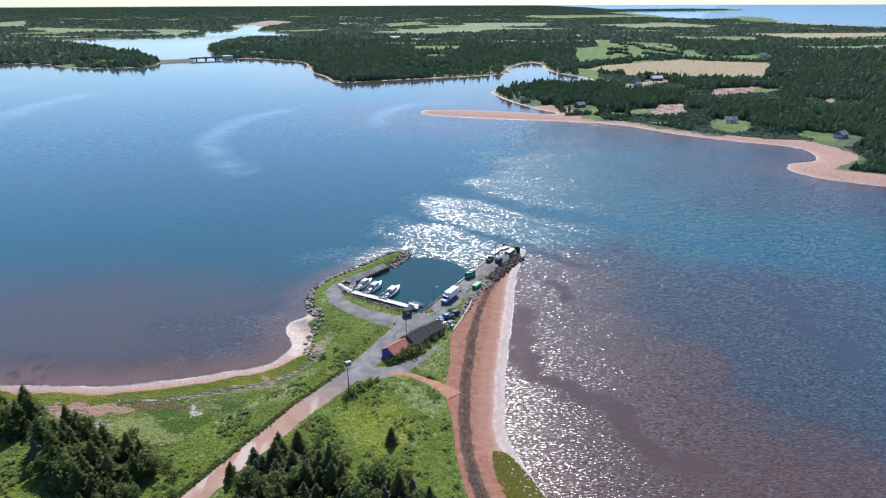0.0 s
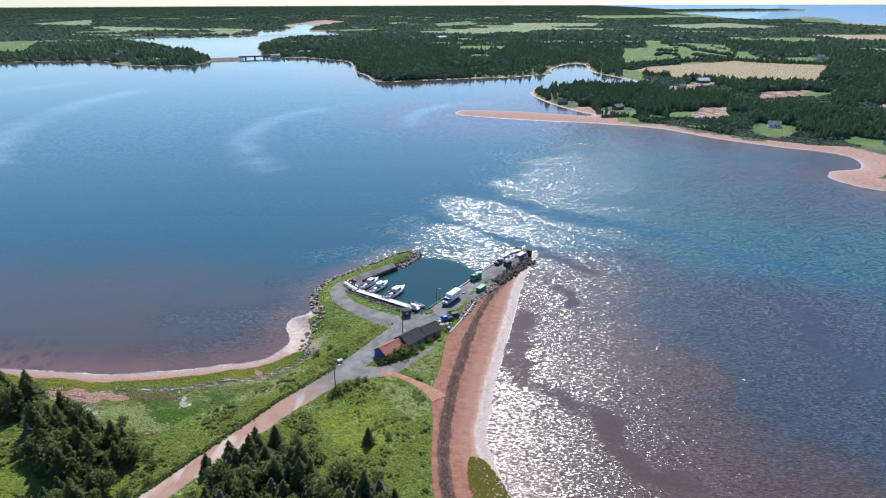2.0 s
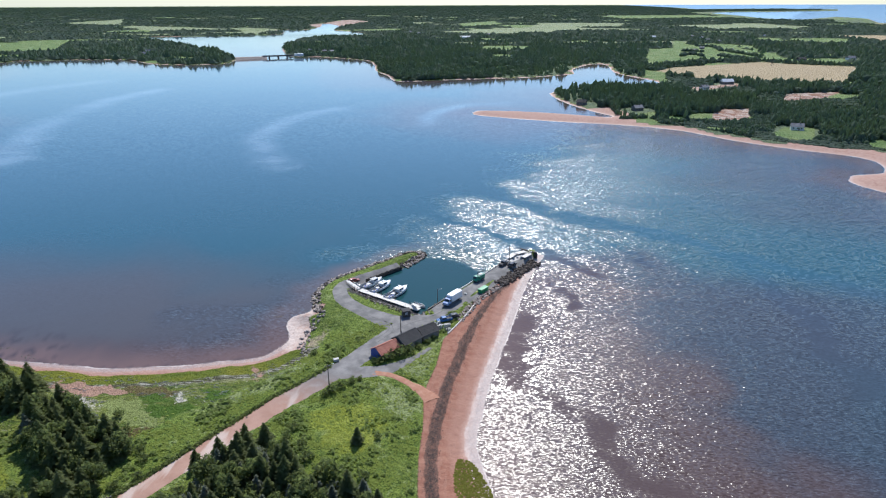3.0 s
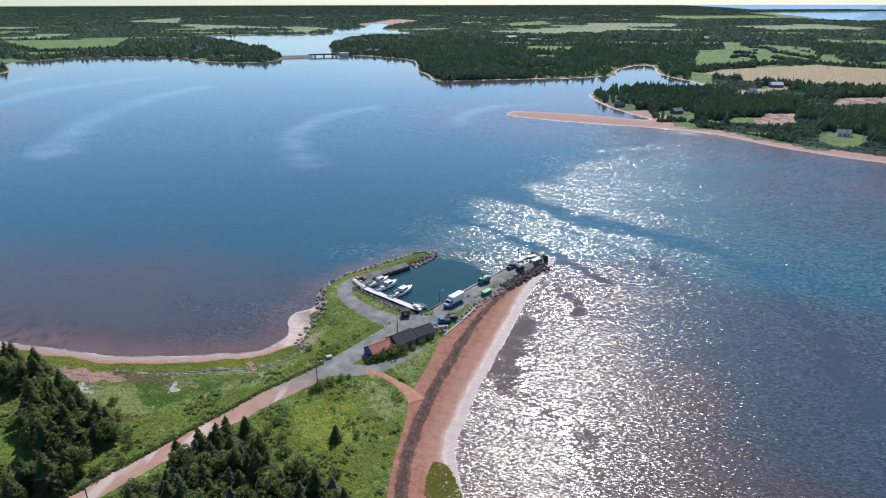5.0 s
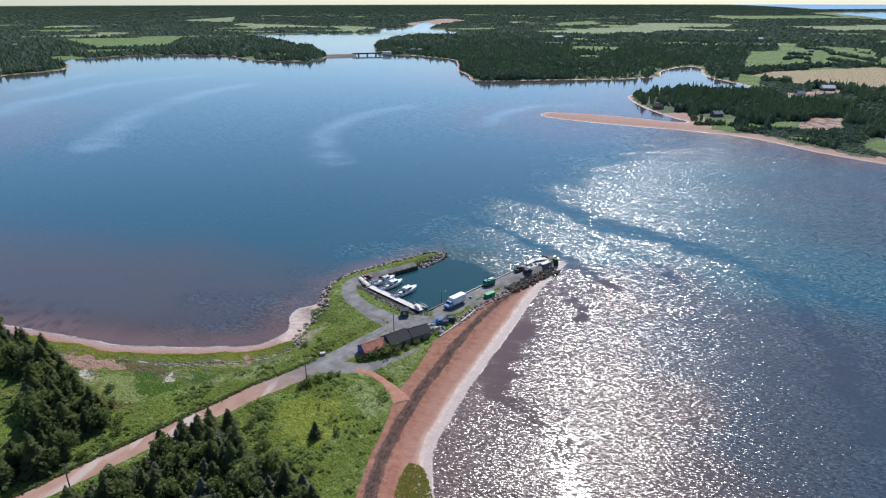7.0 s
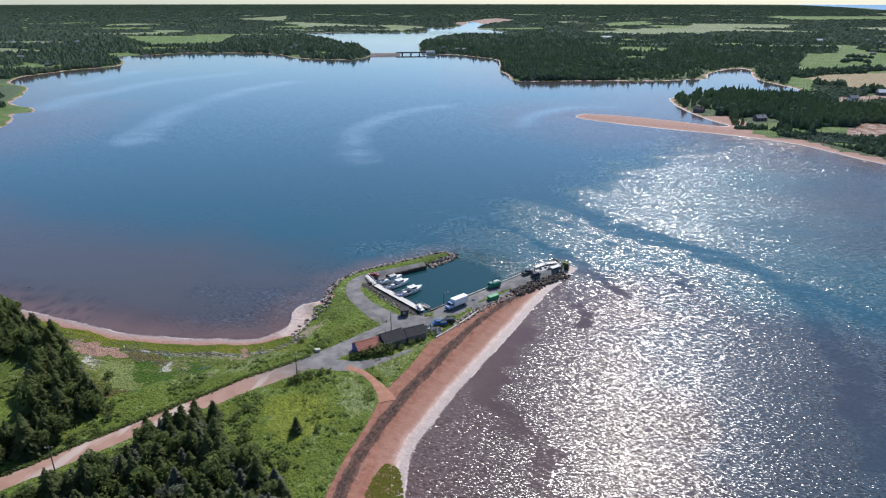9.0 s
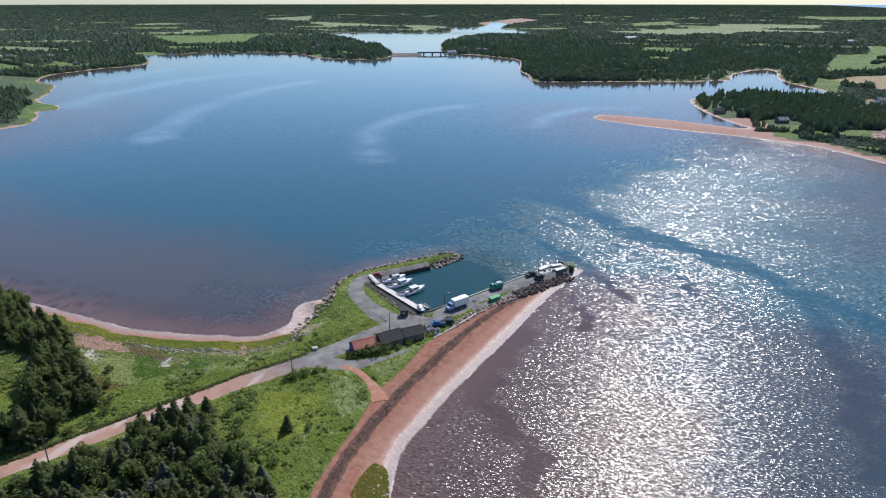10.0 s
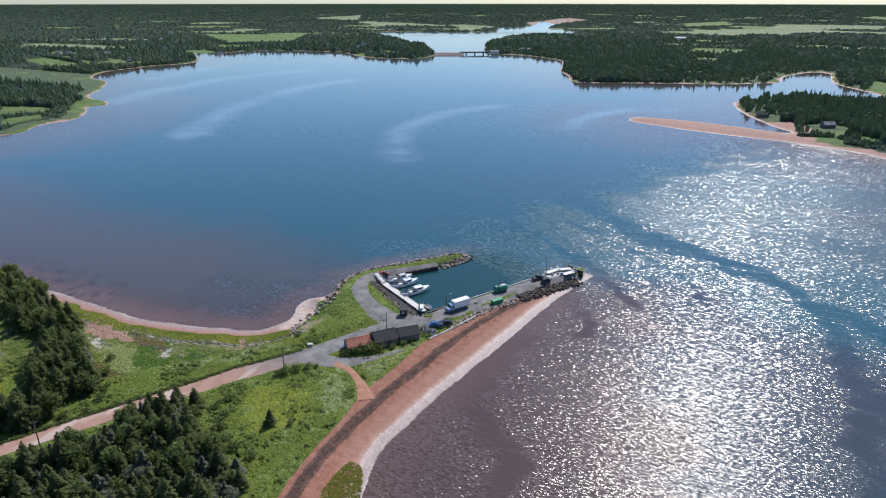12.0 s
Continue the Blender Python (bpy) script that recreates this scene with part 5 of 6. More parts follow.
def hull_mesh(L, B, depth, sheer=0.5):
    """A work-boat hull: fine flared bow, straight run aft and a flat transom."""
    bm = bmesh.new()
    rows = []
    N = 12
    for i in range(N + 1):
        t = i / N
        w = B / 2 * (0.86 + 0.14 * min(1, t * 3)) * (1 - max(0, (t - 0.5) / 0.5) ** 2.2) + 0.02
        keel = -0.35 + 0.55 * max(0, (t - 0.8) / 0.2) ** 2
        rail = depth + sheer * t * t
        rows.append([bm.verts.new((t * L, s * w * f, zz)) for s, f, zz in ((-1, 1.0, rail), (-1, 0.93, 0.25), (-1, 0.55, keel * 0.8), (0, 0, keel), (1, 0.55, keel * 0.8), (1, 0.93, 0.25), (1, 1.0, rail))])
    for p, q in zip(rows[:-1], rows[1:]):
        for j in range(6):
            bm.faces.new((p[j], p[j + 1], q[j + 1], q[j]))
    bm.faces.new(rows[0][::-1])
    bm.faces.new(rows[-1])
    # inside: deck set down from the rail
    deck = []
    for p in rows:
        deck.append((bm.verts.new((p[0].co.x, p[0].co.y * 0.93, p[0].co.z)), bm.verts.new((p[6].co.x, p[6].co.y * 0.93, p[6].co.z))))
    for (p, q), (d0, d1) in zip(zip(rows[:-1], rows[1:]), zip(deck[:-1], deck[1:])):
        bm.faces.new((p[0], q[0], d1[0], d0[0]))
        bm.faces.new((q[6], p[6], d0[1], d1[1]))
    bmesh.ops.recalc_face_normals(bm, faces=bm.faces[:])
    return bm


def deck_mesh(L, B, z0, z1, t0, t1):
    bm = bmesh.new()
    prev = None
    for i in range(9):
        t = t0 + (t1 - t0) * i / 8
        w = (B / 2 * (1 - max(0, (t - 0.5) / 0.5) ** 2.2) + 0.02) * 0.95
        z = z0 + (z1 - z0) * i / 8
        row = [bm.verts.new((t * L, -w, z)), bm.verts.new((t * L, w, z)), bm.verts.new((t * L, -w, z - 0.08)), bm.verts.new((t * L, w, z - 0.08))]
        if prev:
            bm.faces.new((prev[0], row[0], row[1], prev[1]))
            bm.faces.new((prev[3], row[3], row[2], prev[2]))
        prev = row
    return bm


def fishing_boat(m, L, B, hull_mat, label, roof_mat, gear):
    b = thing("fishing_boat", m, label, "boat", "boats at the floating dock")
    part("hull", hull_mesh(L, B, 1.1), hull_mat, b)
    part("work_deck", deck_mesh(L, B, 0.55, 0.6, 0.01, 0.56), M_DECK, b, "grey work deck")
    part("foredeck", deck_mesh(L, B, 1.38, 1.52, 0.55, 0.985), M_WHITE, b)
    h = part("wheelhouse", extrude_profile([(L * 0.5, 0.6), (L * 0.73, 1.3), (L * 0.70, 2.25), (L * 0.5, 2.25)], B * 0.58, bevel=0.06), M_WHITE, b)
    part("windscreen", extrude_profile([(L * 0.725, 1.55), (L * 0.71, 2.15), (L * 0.705, 2.15), (L * 0.72, 1.5)], B * 0.55), M_GLASS, h)
    for s in (-1, 1):
        part("side_window", box(L * 0.17, 0.04, 0.5, Matrix.Translation((L * 0.6, s * (B * 0.29 + 0.01), 1.6)), 0.0), M_GLASS, h)
    part("roof", box(L * 0.28, B * 0.64, 0.12, Matrix.Translation((L * 0.58, 0, 2.25)), 0.04), roof_mat, b)
    part("mast", rod((L * 0.55, 0, 2.35), (L * 0.54, 0, 4.2), 0.05, 0.03, 6), M_STEEL, b)
    part("radar", rod((L * 0.62, 0.3, 2.36), (L * 0.62, 0.3, 2.62), 0.28, 0.22, 10), M_WHITE, b)
    part("rail_cap", box(L * 0.5, 0.1, 0.1, Matrix.Translation((L * 0.26, -B * 0.44, 1.12)), 0.02), M_DARKWOOD, b)
    part("rail_cap", box(L * 0.5, 0.1, 0.1, Matrix.Translation((L * 0.26, B * 0.44, 1.12)), 0.02), M_DARKWOOD, b)
    part("engine_box", box(1.5, 1.2, 0.6, Matrix.Translation((L * 0.3, 0, 0.6)), 0.05), M_WHITE, b)
    for i in range(gear):
        part("crate", box(0.8, 0.6, 0.45, Matrix.Translation((L * (0.06 + 0.07 * (i % 3)), -0.8 + 0.8 * (i // 3), 0.6)), 0.04), M_CRATE if i % 2 else M_BLUE, b)


floating_dock()
fishing_boat(pose(-15.4, 216.4, 0.0, 0, 0, 61), 12.6, 3.9, M_WHITE, "white fishing boat with a broad pale cabin roof and dark deck", M_WHITE, 5)
fishing_boat(pose(-22.3, 221.2, 0.0, 0, 0, 61), 11.8, 3.5, M_WHITE, "white fishing boat with a long foredeck moored at the dock", M_WHITE, 4)
fishing_boat(pose(-26.6, 224.9, 0.0, 0, 0, 58), 11.0, 3.1, M_WHITE, "smaller white fishing boat with a dark open deck", M_CRATE, 6)


def skiff(m, label):
    s = thing("skiff", m, label, "boat")
    part("hull", hull_mesh(5.2, 1.9, 0.62, 0.25), M_WHITE, s)
    part("floor", deck_mesh(5.2, 1.9, 0.2, 0.22, 0.02, 0.8), M_CRATE, s)
    for x in (1.0, 2.4, 3.6):
        part("thwart", box(0.3, 1.5, 0.06, Matrix.Translation((x, 0, 0.45)), 0.01), M_WOOD, s)
    part("outboard", box(0.35, 0.3, 0.8, Matrix.Translation((-0.2, 0, 0.2)), 0.06), M_BLACK, s)


skiff(pose(-4.2, 213.2, 0.05, 0, 0, -32), "small white open skiff tied to the dock end")


# ---- sheds ----
def shed(m, L, W, wall_h, ridge_h, wall_mat, roof_mat, label, end_mat=None, chimney=False):
    s = thing("shed", m, label, "shed", "sheds by the road")
    body = box(L, W, wall_h, bevel=0.02)
    part("wall", body, wall_mat, s)
    for e in (-1, 1):
        bm = bmesh.new()
        x0, x1 = e * (L / 2 - 0.12), e * (L / 2 + 0.02)
        pts = [(-W / 2, wall_h - 0.02), (W / 2, wall_h - 0.02), (0, ridge_h - 0.1)]
        lo = [bm.verts.new((x0, y, z)) for y, z in pts]
        hi = [bm.verts.new((x1, y, z)) for y, z in pts]
        bm.faces.new(lo)
        bm.faces.new(hi)
        for i in range(3):
            bm.faces.new((lo[i], lo[(i + 1) % 3], hi[(i + 1) % 3], hi[i]))
        bmesh.ops.recalc_face_normals(bm, faces=bm.faces[:])
        part("gable", bm, end_mat or wall_mat, s)
    if end_mat:
        part("end_wall", box(0.08, W, wall_h, Matrix.Translation((-L / 2 - 0.045, 0, 0)), 0.0), end_mat, s)
    over, th = 0.35, 0.12
    k = (ridge_h - wall_h) / (W / 2)
    for e in (-1, 1):
        rows = 7
        slope = part("roof_board", extrude_profile([(-L / 2 - 0.28, 0), (L / 2 + 0.28, 0), (L / 2 + 0.28, 0.03), (-L / 2 - 0.28, 0.03)], W / 2 / math.cos(math.atan(k)) + over,
                     pose(0, e * (W / 4 + over / 2 * 0.9), ridge_h - (W / 4 + over / 2 * 0.9) * k - 0.02, -e * math.degrees(math.atan(k)))), M_WOOD, s)
        for i in range(rows):
            bm = bmesh.new()                 # courses of roofing, each lapping the next
            y0, y1 = e * (W / 2 + over) * (1 - i / rows), e * (W / 2 + over) * (1 - (i + 1.12) / rows)
            y1 = e * max(0.0, e * y1)
            z0, z1 = ridge_h - abs(y0) * k + 0.05, ridge_h - abs(y1) * k
            q = [bm.verts.new((sx * (L / 2 + 0.3), yy, zz + o)) for o in (0.02, th) for sx, yy, zz in ((-1, y0, z0), (1, y0, z0), (1, y1, z1), (-1, y1, z1))]
            for f in ((0, 1, 2, 3), (7, 6, 5, 4), (0, 4, 5, 1), (1, 5, 6, 2), (2, 6, 7, 3), (3, 7, 4, 0)):
                bm.faces.new([q[j] for j in f])
            bmesh.ops.recalc_face_normals(bm, faces=bm.faces[:])
            part("roof_course", bm, roof_mat, slope)
    part("ridge_cap", box(L + 0.6, 0.3, 0.08, Matrix.Translation((0, 0, ridge_h + 0.08)), 0.02), roof_mat, s)
    for x in (-L * 0.25, L * 0.2):
        part("window", box(0.9, 0.06, 0.8, Matrix.Translation((x, W / 2 + 0.01, 1.1)), 0.0), M_GLASS, s)
    d = part("door", box(1.0, 0.08, 2.0, Matrix.Translation((0, W / 2 + 0.02, 0.05)), 0.02), M_WOOD, s)
    part("handle", box(0.05, 0.08, 0.15, Matrix.Translation((0.35, W / 2 + 0.1, 1.0)), 0.01), M_STEEL, d)
    if chimney:
        part("vent_pipe", rod((-L * 0.2, W * 0.12, ridge_h - 0.5), (-L * 0.2, W * 0.12, ridge_h + 0.7), 0.12, 0.12, 8), M_STEEL, s)
    return s


shed(pose(-7.4, 173.2, 2.45, 0, 0, 49), 7.6, 5.2, 2.2, 3.8, M_GREYWALL, M_REDROOF, "small shed with a faded red roof and blue end wall", M_BLUE)
shed(pose(-1.8, 179.6, 2.45, 0, 0, 52), 7.4, 6.2, 2.5, 4.5, M_GREYWALL, M_SHINGLE, "grey fishing shed with a dark shingled roof", chimney=True)
shed(pose(3.6, 185.9, 2.45, 0, 0, 46), 6.6, 5.4, 2.3, 3.9, M_GREYWALL, M_SHINGLE, "grey fishing shed with a dark roof at the row's end")


def kiosk():
    k = thing("kiosk", on_ground(-5.2, 199.2, 25), "small dark timber hut beside the gangway", "hut")
    part("wall", box(2.6, 2.4, 2.3, bevel=0.03), M_DARKWOOD, k)
    part("roof", box(3.1, 2.9, 0.18, Matrix.Translation((0, 0, 2.3)), 0.04), M_SHINGLE, k)
    part("notice_board", box(0.9, 0.06, 0.9, Matrix.Translation((-0.2, -1.24, 1.0)), 0.02), M_CRATE, k, "pale notice board")


kiosk()


# ---- vehicles ----
def wheel_at(parent, x, y, r, w=0.26):
    tyre = part("wheel", rod((x, y - w / 2, r), (x, y + w / 2, r), r, r, 14), M_BLACK, parent)
    part("rim", rod((x, y - w / 2 - 0.01, r), (x, y + w / 2 + 0.01, r), r * 0.55, r * 0.55, 10), M_STEEL, tyre)


def box_truck(m):
    t = thing("box_truck", m, "white box truck with a blue cab parked on the wharf", "truck")
    part("chassis", box(9.0, 0.9, 0.25, Matrix.Translation((-0.2, 0, 0.6)), 0.02), M_BLACK, t)
    b = part("cargo_box", box(6.6, 2.5, 2.6, Matrix.Translation((-1.4, 0, 0.95)), 0.05), M_WHITEBOX, t)
    part("rear_door", box(0.05, 2.2, 2.2, Matrix.Translation((-4.73, 0, 1.1)), 0.01), M_CRATE, b)
    for s in (-1, 1):
        part("side_rail", box(6.6, 0.04, 0.12, Matrix.Translation((-1.4, s * 1.265, 0.98)), 0.0), M_STEEL, b)
    c = part("cab", extrude_profile([(2.05, 0.6), (4.6, 0.6), (4.65, 1.5), (3.7, 1.75), (3.2, 2.6), (2.05, 2.65)], 2.2, bevel=0.08), M_CABBLUE, t)
    part("windscreen", extrude_profile([(3.69, 1.8), (3.24, 2.5), (3.27, 2.52), (3.74, 1.82)], 1.9), M_GLASS, c)
    for s in (-1, 1):
        part("side_window", box(0.9, 0.03, 0.6, Matrix.Translation((2.8, s * 1.11, 1.75)), 0.0), M_GLASS, c)
        part("headlight", box(0.06, 0.35, 0.22, Matrix.Translation((4.66, s * 0.8, 0.95)), 0.02), M_CRATE, c)
        part("mirror", box(0.12, 0.2, 0.4, Matrix.Translation((3.4, s * 1.3, 1.8)), 0.02), M_BLACK, c)
        wheel_at(t, 3.5, s * 0.98, 0.48)
        wheel_at(t, -3.0, s * 0.95, 0.48, 0.5)
    part("bumper", box(0.2, 2.2, 0.3, Matrix.Translation((4.7, 0, 0.45)), 0.04), M_BLACK, t)


def pickup(m, paint, label, bed=True):
    c = thing("pickup" if bed else "car", m, label, "car", "parked vehicles")
    if bed:
        body = [(-2.7, 0.45), (2.7, 0.45), (2.75, 0.95), (1.6, 1.1), (-2.7, 1.1)]
        cab = [(-0.7, 1.05), (1.65, 1.05), (0.85, 1.8), (-0.6, 1.82)]
    else:
        body = [(-2.3, 0.4), (2.3, 0.4), (2.35, 0.85), (1.3, 1.0), (-2.35, 1.0)]
        cab = [(-2.1, 0.95), (1.4, 0.95), (0.6, 1.58), (-1.7, 1.58)]
    b = part("body", extrude_profile(body, 1.9, bevel=0.07), paint, c)
    k = part("cabin", extrude_profile(cab, 1.66, bevel=0.06), paint, c)
    x0, x1, z1 = cab[0][0], cab[1][0], cab[2][1]
    part("windscreen", extrude_profile([(x1 - 0.08, 1.14), (x1 - 0.72, z1 - 0.1), (x1 - 0.68, z1 - 0.08), (x1 - 0.02, 1.14)], 1.4), M_GLASS, k)
    for s in (-1, 1):
        part("side_window", box((x1 - x0) * 0.62, 0.03, 0.4, Matrix.Translation(((x0 + x1) / 2 - 0.15, s * 0.835, 1.2)), 0.0), M_GLASS, k)
        part("headlight", box(0.05, 0.35, 0.16, Matrix.Translation((body[2][0], s * 0.68, 0.7)), 0.01), M_CRATE, b)
        part("tail_light", box(0.05, 0.2, 0.25, Matrix.Translation((body[0][0] - 0.02, s * 0.82, 0.7)), 0.01), M_REDCAR, b)
        for x in (-1.6, 1.7):
            wheel_at(c, x * (1 if bed else 0.86), s * 0.86, 0.38)
    if bed:
        part("bed_floor", box(1.85, 1.5, 0.05, Matrix.Translation((-1.68, 0, 1.1)), 0.0), M_BLACK, c)
        for s in (-1, 1):
            part("bed_side", box(1.95, 0.12, 0.2, Matrix.Translation((-1.7, s * 0.86, 1.08)), 0.03), paint, c)
        part("tailgate", box(0.1, 1.7, 0.2, Matrix.Translation((-2.63, 0, 1.08)), 0.02), paint, c)
    return c


def boom_machine(m):
    t = thing("loader_crane", m, "dark green loader truck with a folded boom", "machine")
    part("frame", box(6.4, 2.2, 0.5, Matrix.Translation((0, 0, 0.7)), 0.05), M_GREEN, t)
    c = part("cab", extrude_profile([(1.4, 1.1), (3.2, 1.1), (3.1, 2.0), (2.7, 2.9), (1.4, 2.9)], 2.1, bevel=0.08), M_GREEN, t)
    part("windscreen", extrude_profile([(3.13, 1.95), (2.74, 2.75), (2.78, 2.77), (3.18, 1.97)], 1.8), M_GLASS, c)
    part("hopper", extrude_profile([(-3.2, 1.2), (1.0, 1.2), (1.1, 2.7), (-3.4, 2.7)], 2.3, bevel=0.06), M_GREEN, t)
    part("load", box(2.6, 1.6, 0.5, Matrix.Translation((-1.2, 0, 2.6)), 0.15), M_CRATE, t, "pale bagged load")
    b = part("boom", rod((1.15, 0, 1.2), (1.1, 0.1, 4.4), 0.16, 0.13, 8), M_BLACK, t)
    part("boom_arm", rod((1.1, 0.1, 4.35), (-2.2, 0.6, 4.7), 0.13, 0.09, 8), M_BLACK, b)
    part("grab", box(0.6, 0.5, 0.6, Matrix.Translation((-2.3, 0.6, 4.05)), 0.1), M_BLACK, b)
    for x in (-2.4, -1.1, 2.3):
        for s in (-1, 1):
            wheel_at(t, x, s * 0.95, 0.55, 0.4)


def waste_bin(m):
    b = thing("waste_bin", m, "bright green steel waste container beside the rocks", "container")
    part("body", extrude_profile([(-2.0, 0.12), (2.0, 0.12), (2.25, 1.75), (-2.25, 1.75)], 1.9, bevel=0.04), M_BIN, b)
    part("lid", box(4.6, 2.0, 0.1, Matrix.Translation((0, 0, 1.76)), 0.03), M_BIN, b)
    for x in (-1.5, -0.5, 0.5, 1.5):
        for s in (-1, 1):
            part("rib", box(0.12, 0.08, 1.5, Matrix.Translation((x, s * 0.98, 0.2)), 0.0), M_BIN, b)
    part("skid", box(3.8, 0.2, 0.14, Matrix.Translation((0, 0.6, 0)), 0.0), M_BLACK, b)
    part("skid", box(3.8, 0.2, 0.14, Matrix.Translation((0, -0.6, 0)), 0.0), M_BLACK, b)


DECK = 0.1
box_truck(on_ground(10.0, 211.3, 240, DECK))
boom_machine(on_ground(18.6, 231.8, 235, DECK) @ Matrix.Scale(0.84, 4))
waste_bin(on_ground(20.7, 222.8, 58, 0.08))
pickup(on_ground(28.0, 248.6, 62, DECK), M_DARKCAR, "dark pickup parked on the wharf deck")
pickup(on_ground(31.6, 247.8, 60, DECK), M_DARKCAR, "black car parked on the wharf beside the pickup", False)
pickup(on_ground(8.6, 196.2, 205, DECK), M_BLUECAR, "blue pickup parked beyond the sheds")
pickup(on_ground(11.2, 199.0, 205, DECK), M_DARKCAR, "dark car parked beside the blue pickup", False)
pickup(on_ground(-31.2, 229.3, 35, DECK), M_REDCAR, "dark red car parked on the breakwater loop", False)


# ---- gear on the wharf ----
def crate_stack(m, n, label, mat):
    s = thing("crate_stack", m, label, "crates", "stacked fishing gear")
    for i in range(n):
        c = part("crate", box(1.05, 0.75, 0.5, Matrix.Translation((0.03 * (i % 2), 0.02 * i, 0.52 * i)), 0.05), mat, s)
        part("rim", box(1.1, 0.8, 0.08, Matrix.Translation((0.03 * (i % 2), 0.02 * i, 0.52 * i + 0.42)), 0.02), M_STEEL, c)
    return s


_rng = random.Random(5)
for i in range(16):
    crate_stack(on_ground(5.6 + 1.25 * (i % 5) + _rng.uniform(-0.3, 0.3), 191.2 + 1.1 * (i // 5) - 0.3 * (i % 5) + _rng.uniform(-0.3, 0.3), _rng.uniform(0, 90)), 1 + i % 3, "stack of pale fishing crates beside the shed", M_CRATE if i % 3 else M_WHITE)
for x, y, n in ((32.2, 255.5, 2), (33.8, 257.0, 1), (35.4, 256.6, 2), (38.4, 261.2, 1), (39.6, 262.6, 2), (14.2, 218.5, 1)):
    crate_stack(on_ground(x, y, 37 * x, DECK), n, "pale fishing crates stacked on the pier", M_CRATE)


def flat_trailer(m, label, L=7.0):
    t = thing("flat_trailer", m, label, "trailer", "pale platforms on the pier")
    me = box(L, 2.3, 0.16, Matrix.Translation((0, 0, 0.5)), 0.03)
    part("deck", me, M_PALEWOOD, t)
    part("side_board", box(L, 0.08, 0.16, Matrix.Translation((0, 1.15, 0.6)), 0.02), M_PALEWOOD, t)
    part("side_board", box(L, 0.08, 0.16, Matrix.Translation((0, -1.15, 0.6)), 0.02), M_PALEWOOD, t)
    part("drawbar", box(1.8, 0.14, 0.14, Matrix.Translation((L / 2 + 0.8, 0, 0.42)), 0.02), M_STEEL, t)
    for s in (-1, 1):
        wheel_at(t, -0.6, s * 1.0, 0.25)


flat_trailer(on_ground(31.3, 258.0, 60, DECK), "long pale flat trailer on the pier")
flat_trailer(on_ground(35.2, 262.0, 35, DECK), "pale plank platform near the pier end", 5.5)
flat_trailer(on_ground(37.6, 258.6, 55, DECK), "pale plank trailer beside the dark rocks", 5.0)


# ---- poles, mast, log, sign ----
def utility_pole(x, y, h, label, arm=True, lamp=False):
    p = thing("utility_pole", on_ground(x, y, 35, -0.1), label, "pole", "poles along the road")
    part("shaft", rod((0, 0, 0), (0, 0, h), 0.16, 0.11, 10), M_POLE, p)
    if arm:
        part("crossarm", box(1.8, 0.12, 0.12, Matrix.Translation((0, 0.12, h - 0.6)), 0.01), M_POLE, p)
        for k in (-0.75, 0, 0.75):
            part("insulator", rod((k, 0.12, h - 0.48), (k, 0.12, h - 0.28), 0.06, 0.05, 6), M_CRATE, p)
    if lamp:
        part("lamp_arm", rod((0, 0, h - 0.5), (1.4, 0, h - 0.2), 0.04, 0.03, 6), M_STEEL, p)
        part("lamp_head", box(0.6, 0.25, 0.14, Matrix.Translation((1.6, 0, h - 0.28)), 0.04), M_STEEL, p)


utility_pole(-19.6, 151.8, 8.5, "tall dark wooden utility pole at the roadside", lamp=True)
utility_pole(-50.6, 97.4, 8.4, "dark wooden utility pole among roadside weeds")
utility_pole(-5.0, 187.0, 6.8, "plain wooden pole beside the sheds", arm=False)
utility_pole(4.2, 214.2, 6.6, "dark wooden pole on the wharf edge", arm=False, lamp=True)
utility_pole(30.4, 251.6, 7.5, "thin dark mast pole on the wharf", arm=False)


def log_line():
    p = [(10.6, 187.6), (12.6, 192.6), (14.8, 198.8), (16.6, 204.6), (18.2, 210.8)]
    for a, b in zip(p[:-1], p[1:]):
        za, zb = ground_z(*a), ground_z(*b)
        t = thing("log", pose(a[0], a[1], za), "bleached driftwood log laid along the beach edge", "log", "logs along the beach edge")
        part("stem", rod((0, 0, 0.2), (b[0] - a[0], b[1] - a[1], zb - za + 0.2), 0.26, 0.19, 8), M_PALEWOOD, t)


log_line()
s = thing("utility_box", on_ground(-21.8, 167.4, 30), "pale concrete utility box in roadside grass", "utility box")
part("body", box(1.6, 1.0, 0.7, bevel=0.06), M_CONCRETE, s)
part("lid", box(1.7, 1.1, 0.1, Matrix.Translation((0, 0, 0.7)), 0.03), M_CONCRETE, s)


